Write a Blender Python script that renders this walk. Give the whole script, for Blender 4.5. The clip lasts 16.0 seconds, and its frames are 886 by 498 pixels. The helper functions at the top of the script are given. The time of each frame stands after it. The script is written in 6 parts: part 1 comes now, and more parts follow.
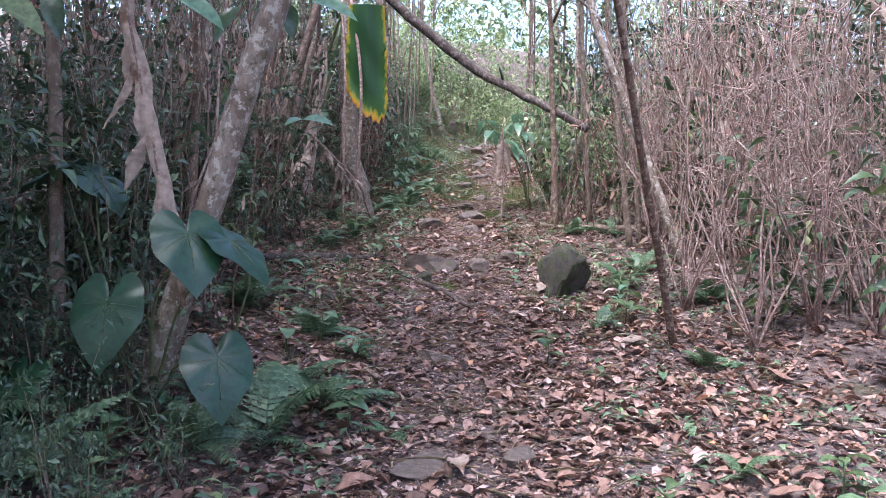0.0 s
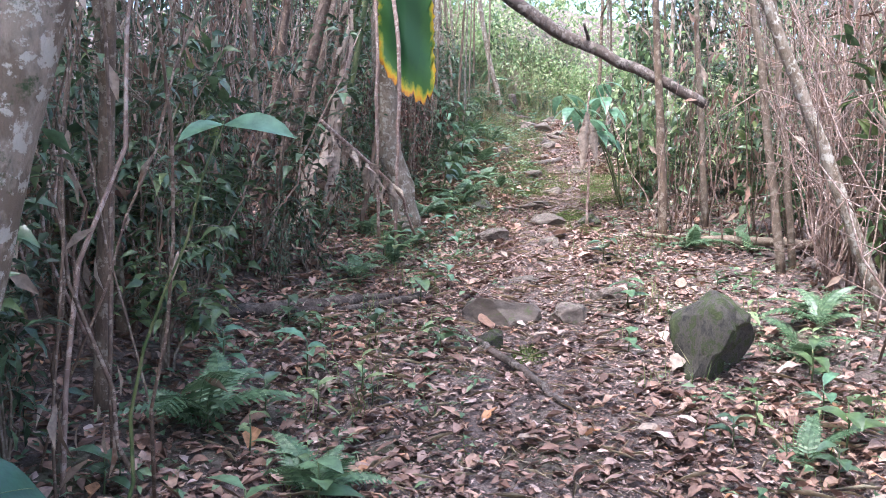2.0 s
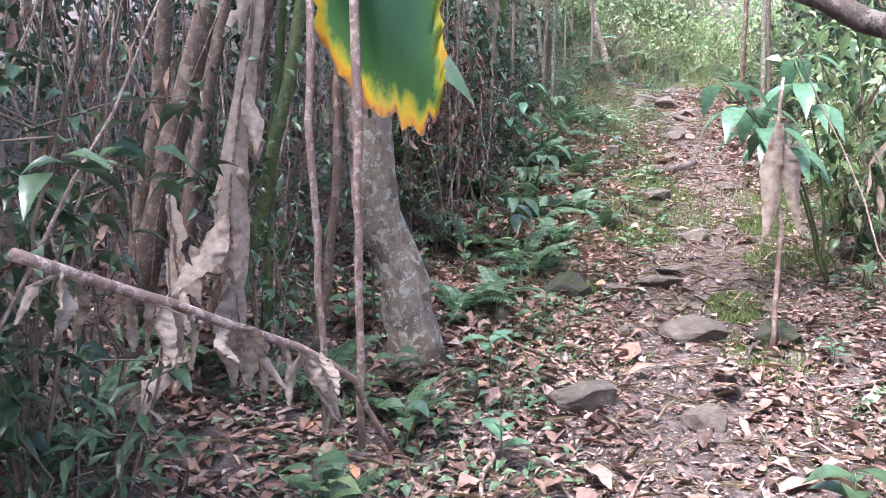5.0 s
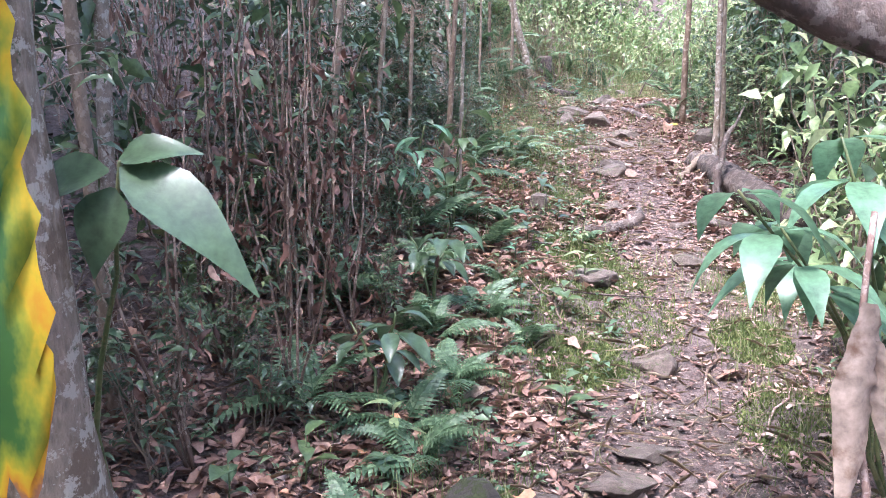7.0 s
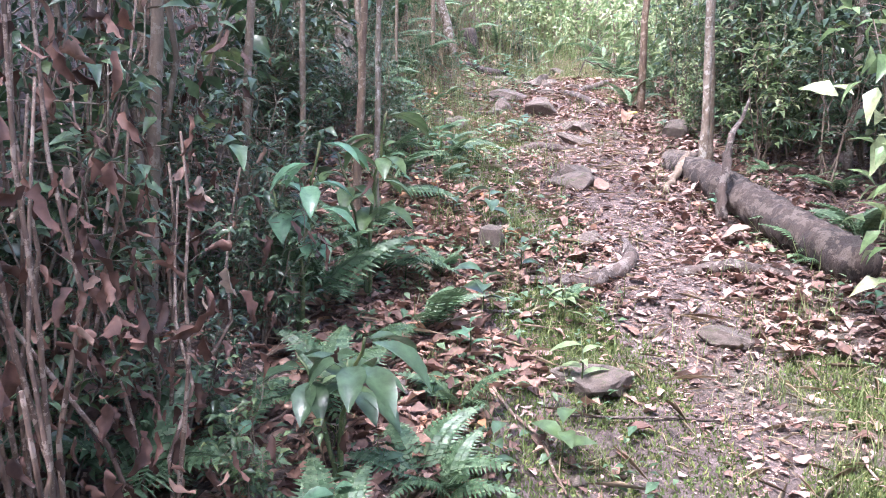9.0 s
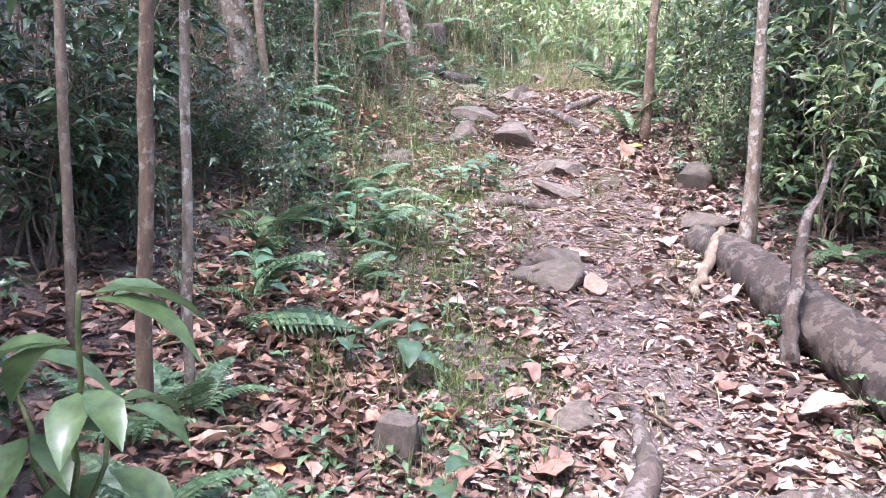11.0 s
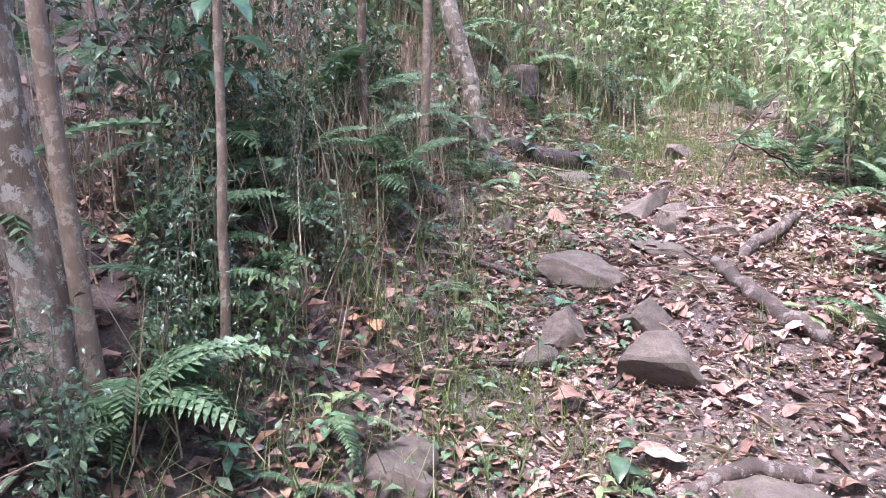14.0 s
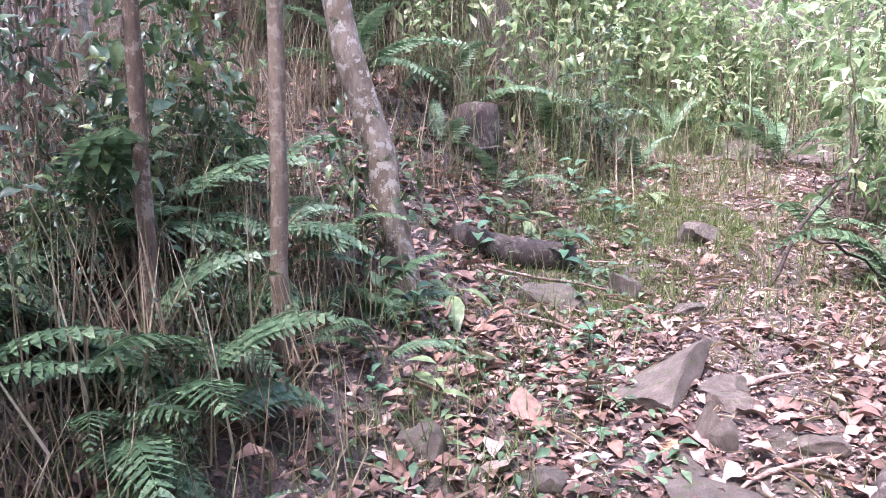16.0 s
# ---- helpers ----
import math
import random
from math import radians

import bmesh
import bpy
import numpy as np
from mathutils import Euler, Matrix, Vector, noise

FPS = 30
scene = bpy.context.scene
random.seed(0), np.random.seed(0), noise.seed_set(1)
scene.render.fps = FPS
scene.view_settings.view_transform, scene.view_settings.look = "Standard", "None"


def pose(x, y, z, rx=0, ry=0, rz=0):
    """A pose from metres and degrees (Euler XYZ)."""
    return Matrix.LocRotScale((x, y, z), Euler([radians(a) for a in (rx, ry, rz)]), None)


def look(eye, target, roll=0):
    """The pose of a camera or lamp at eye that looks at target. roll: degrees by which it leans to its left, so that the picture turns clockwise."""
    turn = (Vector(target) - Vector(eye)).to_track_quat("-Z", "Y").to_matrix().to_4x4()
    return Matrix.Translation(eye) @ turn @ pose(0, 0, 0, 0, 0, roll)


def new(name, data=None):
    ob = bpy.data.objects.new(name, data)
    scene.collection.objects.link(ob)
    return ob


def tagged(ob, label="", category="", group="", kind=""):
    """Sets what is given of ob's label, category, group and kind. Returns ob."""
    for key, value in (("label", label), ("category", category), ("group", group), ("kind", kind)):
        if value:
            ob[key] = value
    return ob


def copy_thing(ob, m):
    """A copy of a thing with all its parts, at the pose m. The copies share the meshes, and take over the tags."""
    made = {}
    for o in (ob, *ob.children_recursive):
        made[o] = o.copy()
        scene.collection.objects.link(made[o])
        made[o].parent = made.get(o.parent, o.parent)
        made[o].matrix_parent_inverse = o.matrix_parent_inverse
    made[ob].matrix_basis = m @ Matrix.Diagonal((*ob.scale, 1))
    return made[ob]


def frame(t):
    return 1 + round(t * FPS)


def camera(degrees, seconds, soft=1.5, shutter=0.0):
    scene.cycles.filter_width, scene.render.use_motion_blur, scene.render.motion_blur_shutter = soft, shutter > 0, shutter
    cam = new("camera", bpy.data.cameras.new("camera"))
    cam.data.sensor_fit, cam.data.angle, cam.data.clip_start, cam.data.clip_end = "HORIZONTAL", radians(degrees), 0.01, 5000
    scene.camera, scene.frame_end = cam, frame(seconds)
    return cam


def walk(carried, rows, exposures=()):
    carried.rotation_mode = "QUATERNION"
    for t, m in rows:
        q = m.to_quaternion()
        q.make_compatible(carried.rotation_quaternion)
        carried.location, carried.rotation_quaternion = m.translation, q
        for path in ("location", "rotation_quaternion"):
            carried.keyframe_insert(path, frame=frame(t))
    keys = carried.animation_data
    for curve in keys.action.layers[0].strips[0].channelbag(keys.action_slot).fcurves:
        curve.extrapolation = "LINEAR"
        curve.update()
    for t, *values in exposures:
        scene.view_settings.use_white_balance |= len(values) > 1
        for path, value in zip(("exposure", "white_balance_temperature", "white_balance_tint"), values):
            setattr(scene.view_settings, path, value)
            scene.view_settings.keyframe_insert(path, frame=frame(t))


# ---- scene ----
cam = camera(55.9, 16.0, soft=0.9)
KELVIN, TINT = 5520, 14
METRES, EYE, TILT, LEAN, TURN = 16.5, 1.42, -3.0, -0.9, 0.0
ROWS = [
    (0.0, 0.0, 0.0, 0.0, 0.0, -0.0, -0.0),
    (0.5, -0.0061, 0.0296, 0.0035, 1.15, -0.54, 0.06),
    (1.0, -0.0149, 0.0616, 0.0105, 2.75, -0.98, -0.03),
    (1.5, -0.0107, 0.0939, 0.0147, 3.83, -1.6, 1.07),
    (2.0, -0.0057, 0.1246, 0.0225, 3.85, -1.91, 0.97),
    (2.5, -0.0009, 0.1607, 0.0287, 4.03, -2.56, 1.06),
    (3.0, 0.0042, 0.1958, 0.0362, 5.05, -3.01, 1.06),
    (5.5, -0.0077, 0.355, 0.0698, 11.64, -4.93, 1.67),
    (6.0, -0.0121, 0.382, 0.0749, 10.56, -5.26, 0.83),
    (6.5, -0.006, 0.4139, 0.0778, 8.03, -5.86, 1.84),
    (7.0, -0.0047, 0.4368, 0.0949, 5.74, -6.11, 1.17),
    (7.5, -0.0119, 0.4604, 0.096, 4.27, -6.2, 0.32),
    (8.0, -0.0151, 0.4895, 0.0951, 3.87, -7.07, 0.87),
    (8.5, -0.0181, 0.5196, 0.0978, 3.07, -7.78, 0.86),
    (9.0, -0.015, 0.5459, 0.108, -0.4, -8.08, 1.53),
    (9.5, -0.0067, 0.5745, 0.1138, -1.75, -8.24, 1.78),
    (10.0, -0.0061, 0.6032, 0.1184, -1.7, -8.48, 0.92),
    (12.5, 0.0226, 0.7526, 0.1455, -0.22, -9.67, 0.81),
    (13.0, 0.0209, 0.7851, 0.1536, 2.35, -9.76, 0.72),
    (13.5, 0.0177, 0.8124, 0.1609, 4.65, -9.69, 0.46),
    (14.0, 0.0142, 0.8419, 0.172, 5.64, -9.79, 0.45),
    (14.5, 0.017, 0.8712, 0.1765, 5.35, -9.82, 1.18),
    (15.0, 0.0145, 0.9039, 0.18, 5.2, -10.1, 0.68),
    (15.5, 0.0198, 0.9348, 0.1873, 3.99, -10.36, 1.46),
    (16.0, 0.0189, 0.9626, 0.1919, 3.62, -10.23, 0.58),
]
walk(cam, [(t, pose(0, 0, EYE, TILT, LEAN, TURN) @ pose(METRES * x, METRES * y, METRES * z, 90 + pitch, roll, yaw)) for t, x, y, z, yaw, pitch, roll in ROWS],
     [(t, stops, KELVIN, TINT + more) for t, stops, more in ((0.0, 2.3, 4), (1.5, 2.75, -2), (3.0, 2.88, -2), (5.5, 2.97, 0), (7.5, 3.0, 6), (10.0, 3.03, 6), (12.5, 2.86, 6), (14.0, 2.75, 9), (16.0, 2.78, 13))])

# ---- light: bright overcast sky above a forest, soft sun from high behind ----
world = bpy.data.worlds.new("sky")
scene.world = world
world.use_nodes = True
wn = world.node_tree.nodes
sky = wn.new("ShaderNodeTexSky")
sky.sky_type, sky.sun_disc = "NISHITA", False
sky.sun_elevation, sky.sun_rotation = radians(67), radians(215)
sky.air_density, sky.dust_density, sky.ozone_density = 1.0, 4.0, 1.0
world.node_tree.links.new(sky.outputs[0], wn["Background"].inputs[0])
wn["Background"].inputs[1].default_value = 0.15
sun = new("sun", bpy.data.lights.new("sun", "SUN"))
sun.data.energy, sun.data.angle, sun.data.color = 1.9, radians(14), (1.0, 0.95, 0.88)
sun.matrix_world = look((-5, -7, 20), (0, 0, 0))

# ---- materials ----
def material(name):
    m = bpy.data.materials.new(name)
    m.use_nodes = True
    return m, m.node_tree.nodes, m.node_tree.links, m.node_tree.nodes["Principled BSDF"]


def ramp(nodes, stops):
    r = nodes.new("ShaderNodeValToRGB")
    e = r.color_ramp.elements
    while len(e) < len(stops):
        e.new(0.5)
    for i, (p, c) in enumerate(stops):
        e[i].position, e[i].color = p, (*c, 1)
    return r


def noise_node(nodes, links, scale, detail=4, rough=0.6, coords="Object", stretch=None):
    tc = nodes.new("ShaderNodeTexCoord")
    n = nodes.new("ShaderNodeTexNoise")
    n.inputs["Scale"].default_value, n.inputs["Detail"].default_value, n.inputs["Roughness"].default_value = scale, detail, rough
    src = tc.outputs[coords]
    if stretch:
        mp = nodes.new("ShaderNodeMapping")
        mp.inputs["Scale"].default_value = stretch
        links.new(src, mp.inputs["Vector"])
        src = mp.outputs[0]
    links.new(src, n.inputs["Vector"])
    return n


def mixed(nodes, links, fac, a, b, mode="MIX"):
    m = nodes.new("ShaderNodeMix")
    m.data_type, m.blend_type = "RGBA", mode
    for sock, v in ((m.inputs["Factor"], fac), (m.inputs["A"], a), (m.inputs["B"], b)):
        if hasattr(v, "is_linked"):
            links.new(v, sock)
        elif isinstance(v, tuple):
            sock.default_value = (*v, 1)
        else:
            sock.default_value = v
    return m.outputs["Result"]


def bump(nodes, links, bsdf, height, strength, distance):
    b = nodes.new("ShaderNodeBump")
    b.inputs["Strength"].default_value, b.inputs["Distance"].default_value = strength, distance
    links.new(height, b.inputs["Height"])
    links.new(b.outputs[0], bsdf.inputs["Normal"])


def foliage(name, stops, rough=0.45, through_light=0.3, whole=False, spots=None):
    """Leaf material: the tint changes from leaf to leaf, with fine mottling, and light comes through."""
    m, n, l, bsdf = material(name)
    r = ramp(n, stops)
    if whole:
        l.new(n.new("ShaderNodeObjectInfo").outputs["Random"], r.inputs[0])
    else:
        l.new(n.new("ShaderNodeNewGeometry").outputs["Random Per Island"], r.inputs[0])
    ns = noise_node(n, l, 38, 3)
    dark = ramp(n, [(0.3, (0.62, 0.62, 0.6)), (0.7, (1.25, 1.25, 1.2))])
    l.new(ns.outputs["Fac"], dark.inputs[0])
    c = mixed(n, l, 1.0, r.outputs[0], dark.outputs[0], "MULTIPLY")
    if spots:
        n2 = noise_node(n, l, 9, 5)
        sr = ramp(n, [(0.56, (0, 0, 0)), (0.66, (1, 1, 1))])
        l.new(n2.outputs["Fac"], sr.inputs[0])
        c = mixed(n, l, sr.outputs[0], c, spots)
    l.new(c, bsdf.inputs["Base Color"])
    bsdf.inputs["Roughness"].default_value = rough
    bsdf.inputs["Specular IOR Level"].default_value = 0.5
    bump(n, l, bsdf, ns.outputs["Fac"], 0.25, 0.004)
    t = n.new("ShaderNodeBsdfTranslucent")
    l.new(c, t.inputs[0])
    mix = n.new("ShaderNodeMixShader")
    mix.inputs[0].default_value = through_light
    l.new(bsdf.outputs[0], mix.inputs[1])
    l.new(t.outputs[0], mix.inputs[2])
    l.new(mix.outputs[0], n["Material Output"].inputs[0])
    return m


def bark(name, base, patch, pale, scale=9.0, moss=0.0, depth=0.012, wet=0.85):
    m, n, l, bsdf = material(name)
    fine = noise_node(n, l, scale * 6, 5, 0.7, stretch=(1, 1, 0.35))
    blot = noise_node(n, l, scale, 5, 0.65, stretch=(1, 1, 0.6))
    r1 = ramp(n, [(0.25, tuple(v * 0.55 for v in base)), (0.75, tuple(v * 1.25 for v in base))])
    l.new(fine.outputs["Fac"], r1.inputs[0])
    r2 = ramp(n, [(0.5, (0, 0, 0)), (0.56, (1, 1, 1))])
    l.new(blot.outputs["Fac"], r2.inputs[0])
    c = mixed(n, l, r2.outputs[0], r1.outputs[0], patch)
    lich = noise_node(n, l, scale * 1.9, 6, 0.7)
    r3 = ramp(n, [(0.53, (0, 0, 0)), (0.565, (1, 1, 1))])
    l.new(lich.outputs["Fac"], r3.inputs[0])
    c = mixed(n, l, r3.outputs[0], c, pale)
    if moss:
        mo = noise_node(n, l, scale * 0.8, 6, 0.75, coords="Generated" if scale > 100 else "Object")
        r4 = ramp(n, [(1.0 - moss, (0, 0, 0)), (1.08 - moss, (1, 1, 1))])
        l.new(mo.outputs["Fac"], r4.inputs[0])
        c = mixed(n, l, r4.outputs[0], c, (0.045, 0.07, 0.02))
    l.new(mixed(n, l, 0.35, c, r1.outputs[0], "MULTIPLY"), bsdf.inputs["Base Color"])
    bsdf.inputs["Roughness"].default_value = wet
    bump(n, l, bsdf, fine.outputs["Fac"], 0.8, depth)
    return m


def rock_material():
    m, n, l, bsdf = material("weathered_stone")
    a = noise_node(n, l, 5, 8, 0.65)
    f = noise_node(n, l, 55, 6, 0.75)
    r = ramp(n, [(0.3, (0.085, 0.066, 0.054)), (0.55, (0.165, 0.13, 0.11)), (0.75, (0.26, 0.212, 0.185))])
    l.new(a.outputs["Fac"], r.inputs[0])
    rf = ramp(n, [(0.3, (0.55, 0.55, 0.55)), (0.7, (1.2, 1.2, 1.2))])
    l.new(f.outputs["Fac"], rf.inputs[0])
    c = mixed(n, l, 1.0, r.outputs[0], rf.outputs[0], "MULTIPLY")
    info = n.new("ShaderNodeObjectInfo")
    tint = ramp(n, [(0.0, (0.75, 0.73, 0.7)), (1.0, (1.15, 1.1, 1.08))])
    l.new(info.outputs["Random"], tint.inputs[0])
    c = mixed(n, l, 1.0, c, tint.outputs[0], "MULTIPLY")
    mo = noise_node(n, l, 7, 6, 0.7)
    rm = ramp(n, [(0.56, (0, 0, 0)), (0.66, (1, 1, 1))])
    l.new(mo.outputs["Fac"], rm.inputs[0])
    c = mixed(n, l, rm.outputs[0], c, (0.07, 0.085, 0.03))
    l.new(c, bsdf.inputs["Base Color"])
    bsdf.inputs["Roughness"].default_value = 0.85
    bump(n, l, bsdf, f.outputs["Fac"], 0.7, 0.012)
    return m


def mossy_material():
    m, n, l, bsdf = material("mossy_stone")
    a = noise_node(n, l, 6, 8, 0.7)
    f = noise_node(n, l, 70, 6, 0.8)
    r = ramp(n, [(0.36, (0.04, 0.035, 0.03)), (0.47, (0.1, 0.085, 0.07)), (0.54, (0.055, 0.065, 0.022)), (0.7, (0.1, 0.12, 0.04))])
    l.new(a.outputs["Fac"], r.inputs[0])
    rf = ramp(n, [(0.3, (0.5, 0.5, 0.5)), (0.7, (1.3, 1.3, 1.3))])
    l.new(f.outputs["Fac"], rf.inputs[0])
    l.new(mixed(n, l, 1.0, r.outputs[0], rf.outputs[0], "MULTIPLY"), bsdf.inputs["Base Color"])
    bsdf.inputs["Roughness"].default_value = 0.95
    bump(n, l, bsdf, f.outputs["Fac"], 1.0, 0.015)
    return m


def soil_material():
    m, n, l, bsdf = material("forest_soil")
    big = noise_node(n, l, 1.3, 6, 0.65)
    mid = noise_node(n, l, 14, 6, 0.7)
    fine = noise_node(n, l, 90, 5, 0.8)
    r = ramp(n, [(0.3, (0.065, 0.047, 0.04)), (0.5, (0.16, 0.119, 0.106)), (0.72, (0.3, 0.237, 0.22))])
    l.new(mid.outputs["Fac"], r.inputs[0])
    rf = ramp(n, [(0.32, (0.5, 0.48, 0.46)), (0.68, (1.35, 1.3, 1.3))])
    l.new(fine.outputs["Fac"], rf.inputs[0])
    c = mixed(n, l, 1.0, r.outputs[0], rf.outputs[0], "MULTIPLY")
    rm = ramp(n, [(0.54, (0, 0, 0)), (0.68, (0.75, 0.75, 0.75))])
    l.new(big.outputs["Fac"], rm.inputs[0])
    c = mixed(n, l, rm.outputs[0], c, (0.085, 0.095, 0.035))
    l.new(c, bsdf.inputs["Base Color"])
    bsdf.inputs["Roughness"].default_value = 0.9
    bump(n, l, bsdf, fine.outputs["Fac"], 1.0, 0.02)
    return m


SOIL = soil_material()
STONE = rock_material()
MOSSY = mossy_material()
MOSS = foliage("moss_cushion", [(0, (0.07, 0.11, 0.028)), (0.5, (0.13, 0.165, 0.05)), (1, (0.23, 0.24, 0.09))], 0.9, 0.15)
LITTER = foliage("dry_leaf_litter", [(0.0, (0.055, 0.028, 0.022)), (0.3, (0.145, 0.077, 0.058)), (0.55, (0.275, 0.165, 0.135)), (0.78, (0.345, 0.228, 0.195)), (0.95, (0.43, 0.32, 0.29)), (1.0, (0.38, 0.175, 0.11))], 0.68, 0.12)
RUSSET = foliage("russet_dry_leaf", [(0.0, (0.1, 0.052, 0.04)), (0.4, (0.22, 0.122, 0.09)), (0.75, (0.34, 0.2, 0.15)), (0.95, (0.42, 0.27, 0.21)), (1.0, (0.5, 0.25, 0.13))], 0.66, 0.2)
GREEN = foliage("green_leaf", [(0, (0.042, 0.072, 0.034)), (0.5, (0.08, 0.125, 0.053)), (0.85, (0.13, 0.178, 0.075)), (1, (0.22, 0.25, 0.09))], 0.36, 0.3)
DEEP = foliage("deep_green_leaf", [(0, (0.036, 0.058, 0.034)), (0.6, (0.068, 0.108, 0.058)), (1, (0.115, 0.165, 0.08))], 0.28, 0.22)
# yellow-green, paled beyond GREEN so the colour itself carries sunlight
BRIGHT = foliage("bright_sun_tinted_leaf", [(0, (0.13, 0.2, 0.085)), (0.5, (0.23, 0.31, 0.14)), (1, (0.48, 0.5, 0.29))], 0.36, 0.45)
FERN = foliage("fern_green", [(0, (0.07, 0.125, 0.06)), (0.6, (0.12, 0.19, 0.1)), (1, (0.22, 0.29, 0.16))], 0.42, 0.32)
GRASS = foliage("grass_blade", [(0, (0.11, 0.15, 0.05)), (0.5, (0.18, 0.235, 0.085)), (0.8, (0.28, 0.31, 0.14)), (1, (0.4, 0.35, 0.21))], 0.5, 0.4)
STRAW = foliage("dead_grass", [(0, (0.16, 0.11, 0.07)), (0.5, (0.3, 0.23, 0.15)), (1, (0.45, 0.37, 0.26))], 0.7, 0.3)
HEART = foliage("glossy_heart_leaf", [(0, (0.015, 0.048, 0.025)), (1, (0.026, 0.07, 0.032))], 0.34, 0.2, whole=True)
LANCE = foliage("pale_backed_leaf", [(0, (0.08, 0.165, 0.09)), (0.6, (0.13, 0.235, 0.14)), (1, (0.2, 0.3, 0.13))], 0.3, 0.35)
PAPER = foliage("papery_dead_leaf", [(0, (0.22, 0.145, 0.105)), (0.5, (0.35, 0.26, 0.21)), (1, (0.47, 0.38, 0.33))], 0.75, 0.25, spots=(0.16, 0.09, 0.055))
PALE_BARK = bark("pale_blotched_bark", (0.33, 0.265, 0.21), (0.19, 0.14, 0.1), (0.5, 0.455, 0.395), 13, moss=0.4)
BROWN_BARK = bark("brown_bark", (0.2, 0.135, 0.09), (0.13, 0.085, 0.06), (0.33, 0.26, 0.2), 11, moss=0.36)
GREY_STEM = bark("grey_brown_stem", (0.25, 0.185, 0.135), (0.19, 0.14, 0.1), (0.33, 0.27, 0.215), 14, depth=0.005)
CANE = bark("dead_cane", (0.22, 0.145, 0.105), (0.12, 0.075, 0.055), (0.4, 0.31, 0.25), 16, depth=0.004, wet=0.7)
TWIG = bark("bare_pinkish_twig", (0.36, 0.245, 0.2), (0.24, 0.155, 0.125), (0.52, 0.41, 0.36), 18, depth=0.003, wet=0.7)
GREEN_STEM = bark("green_stem", (0.1, 0.14, 0.05), (0.14, 0.16, 0.06), (0.2, 0.2, 0.09), 15, depth=0.002, wet=0.5)
STALK = bark("dry_fibrous_stalk", (0.21, 0.14, 0.105), (0.14, 0.09, 0.065), (0.33, 0.24, 0.19), 13, depth=0.006, wet=0.75)
DARKWOOD = bark("dark_wet_wood", (0.09, 0.062, 0.05), (0.05, 0.036, 0.03), (0.16, 0.125, 0.1), 8, depth=0.02)
DEADWOOD = bark("rotten_wood", (0.14, 0.1, 0.082), (0.08, 0.057, 0.047), (0.24, 0.2, 0.175), 9, moss=0.4, depth=0.02)


def big_leaf_material():
    """Green blade that turns yellow and then burnt orange towards its ragged margin."""
    m, n, l, bsdf = material("yellowing_blade")
    edge = n.new("ShaderNodeAttribute")
    edge.attribute_name = "margin"
    ns = noise_node(n, l, 9, 5, 0.65, stretch=(1.6, 1, 0.8))
    e1 = n.new("ShaderNodeMath"); e1.operation = "MULTIPLY_ADD"; e1.inputs[1].default_value = 0.75; e1.inputs[2].default_value = -0.375
    l.new(ns.outputs["Fac"], e1.inputs[0])
    e2 = n.new("ShaderNodeMath"); e2.operation = "MULTIPLY_ADD"; e2.inputs[1].default_value = 3.2
    l.new(edge.outputs["Fac"], e2.inputs[0]); l.new(e1.outputs[0], e2.inputs[2])
    r = ramp(n, [(0.0, (0.3, 0.13, 0.06)), (0.05, (0.6, 0.25, 0.02)), (0.15, (0.6, 0.4, 0.02)), (0.25, (0.28, 0.31, 0.03)), (0.36, (0.055, 0.135, 0.03)), (0.9, (0.03, 0.085, 0.03))])
    l.new(e2.outputs[0], r.inputs[0])
    l.new(r.outputs[0], bsdf.inputs["Base Color"])
    bsdf.inputs["Roughness"].default_value = 0.38
    rib = noise_node(n, l, 60, 3, 0.5, stretch=(0.25, 1, 1.2))
    bump(n, l, bsdf, rib.outputs["Fac"], 0.15, 0.002)
    t = n.new("ShaderNodeBsdfTranslucent")
    l.new(r.outputs[0], t.inputs[0])
    mix = n.new("ShaderNodeMixShader"); mix.inputs[0].default_value = 0.35
    l.new(bsdf.outputs[0], mix.inputs[1]); l.new(t.outputs[0], mix.inputs[2])
    l.new(mix.outputs[0], n["Material Output"].inputs[0])
    return m


YELLOWING = big_leaf_material()

# ---- geometry helpers ----
RNG = np.random.default_rng(7)


def unit(a):
    return a / np.maximum(np.linalg.norm(a, axis=-1, keepdims=True), 1e-9)


def strip(widths, arch=0.15, fold=0.12, curl=0.0):
    """Template of a leaf in (along, across, up): a midrib with two halves; widths run from base to tip, of a leaf 1 long and 1 wide."""
    k = len(widths)
    v, f = [], []
    for i, w in enumerate(widths):
        s = i / (k - 1)
        up = arch * (s - s * s) * 4 * 0.5 - curl * s * s
        v += [(s, 0, up, 0), (s, -w / 2, up, fold * w), (s, w / 2, up, fold * w)]
    for i in range(k - 1):
        a, b = 3 * i, 3 * i + 3
        for o in (1, 2):
            q = (a, b, b + o, a + o) if o == 2 else (a, a + o, b + o, b)
            f += [(q[0], q[1], q[2]), (q[0], q[2], q[3])]
    return np.array(v, float), np.array(f)


BROAD = strip([0.05, 0.75, 1.0, 0.7, 0.03], 0.16, 0.2, 0.18)
OVAL = strip([0.1, 1.0, 0.75, 0.03], 0.12, 0.1, 0.12)
NARROW = strip([0.1, 0.9, 1.0, 0.6, 0.02], 0.1, 0.15, 0.3)
DRY = strip([0.12, 1.0, 0.05], 0.16, 0.22, -0.1)
DRY3 = strip([0.25, 1.0, 0.18], 0.16, 0.24, -0.1)
DRY2 = strip([0.3, 1.0, 0.15], -0.12, -0.2, 0.1)
BLADE = strip([0.6, 1.0, 0.05], 0.55, 0.2, 0.75)
SIMPLE = strip([0.15, 1.0, 0.05], 0.14, 0.18, 0.15)
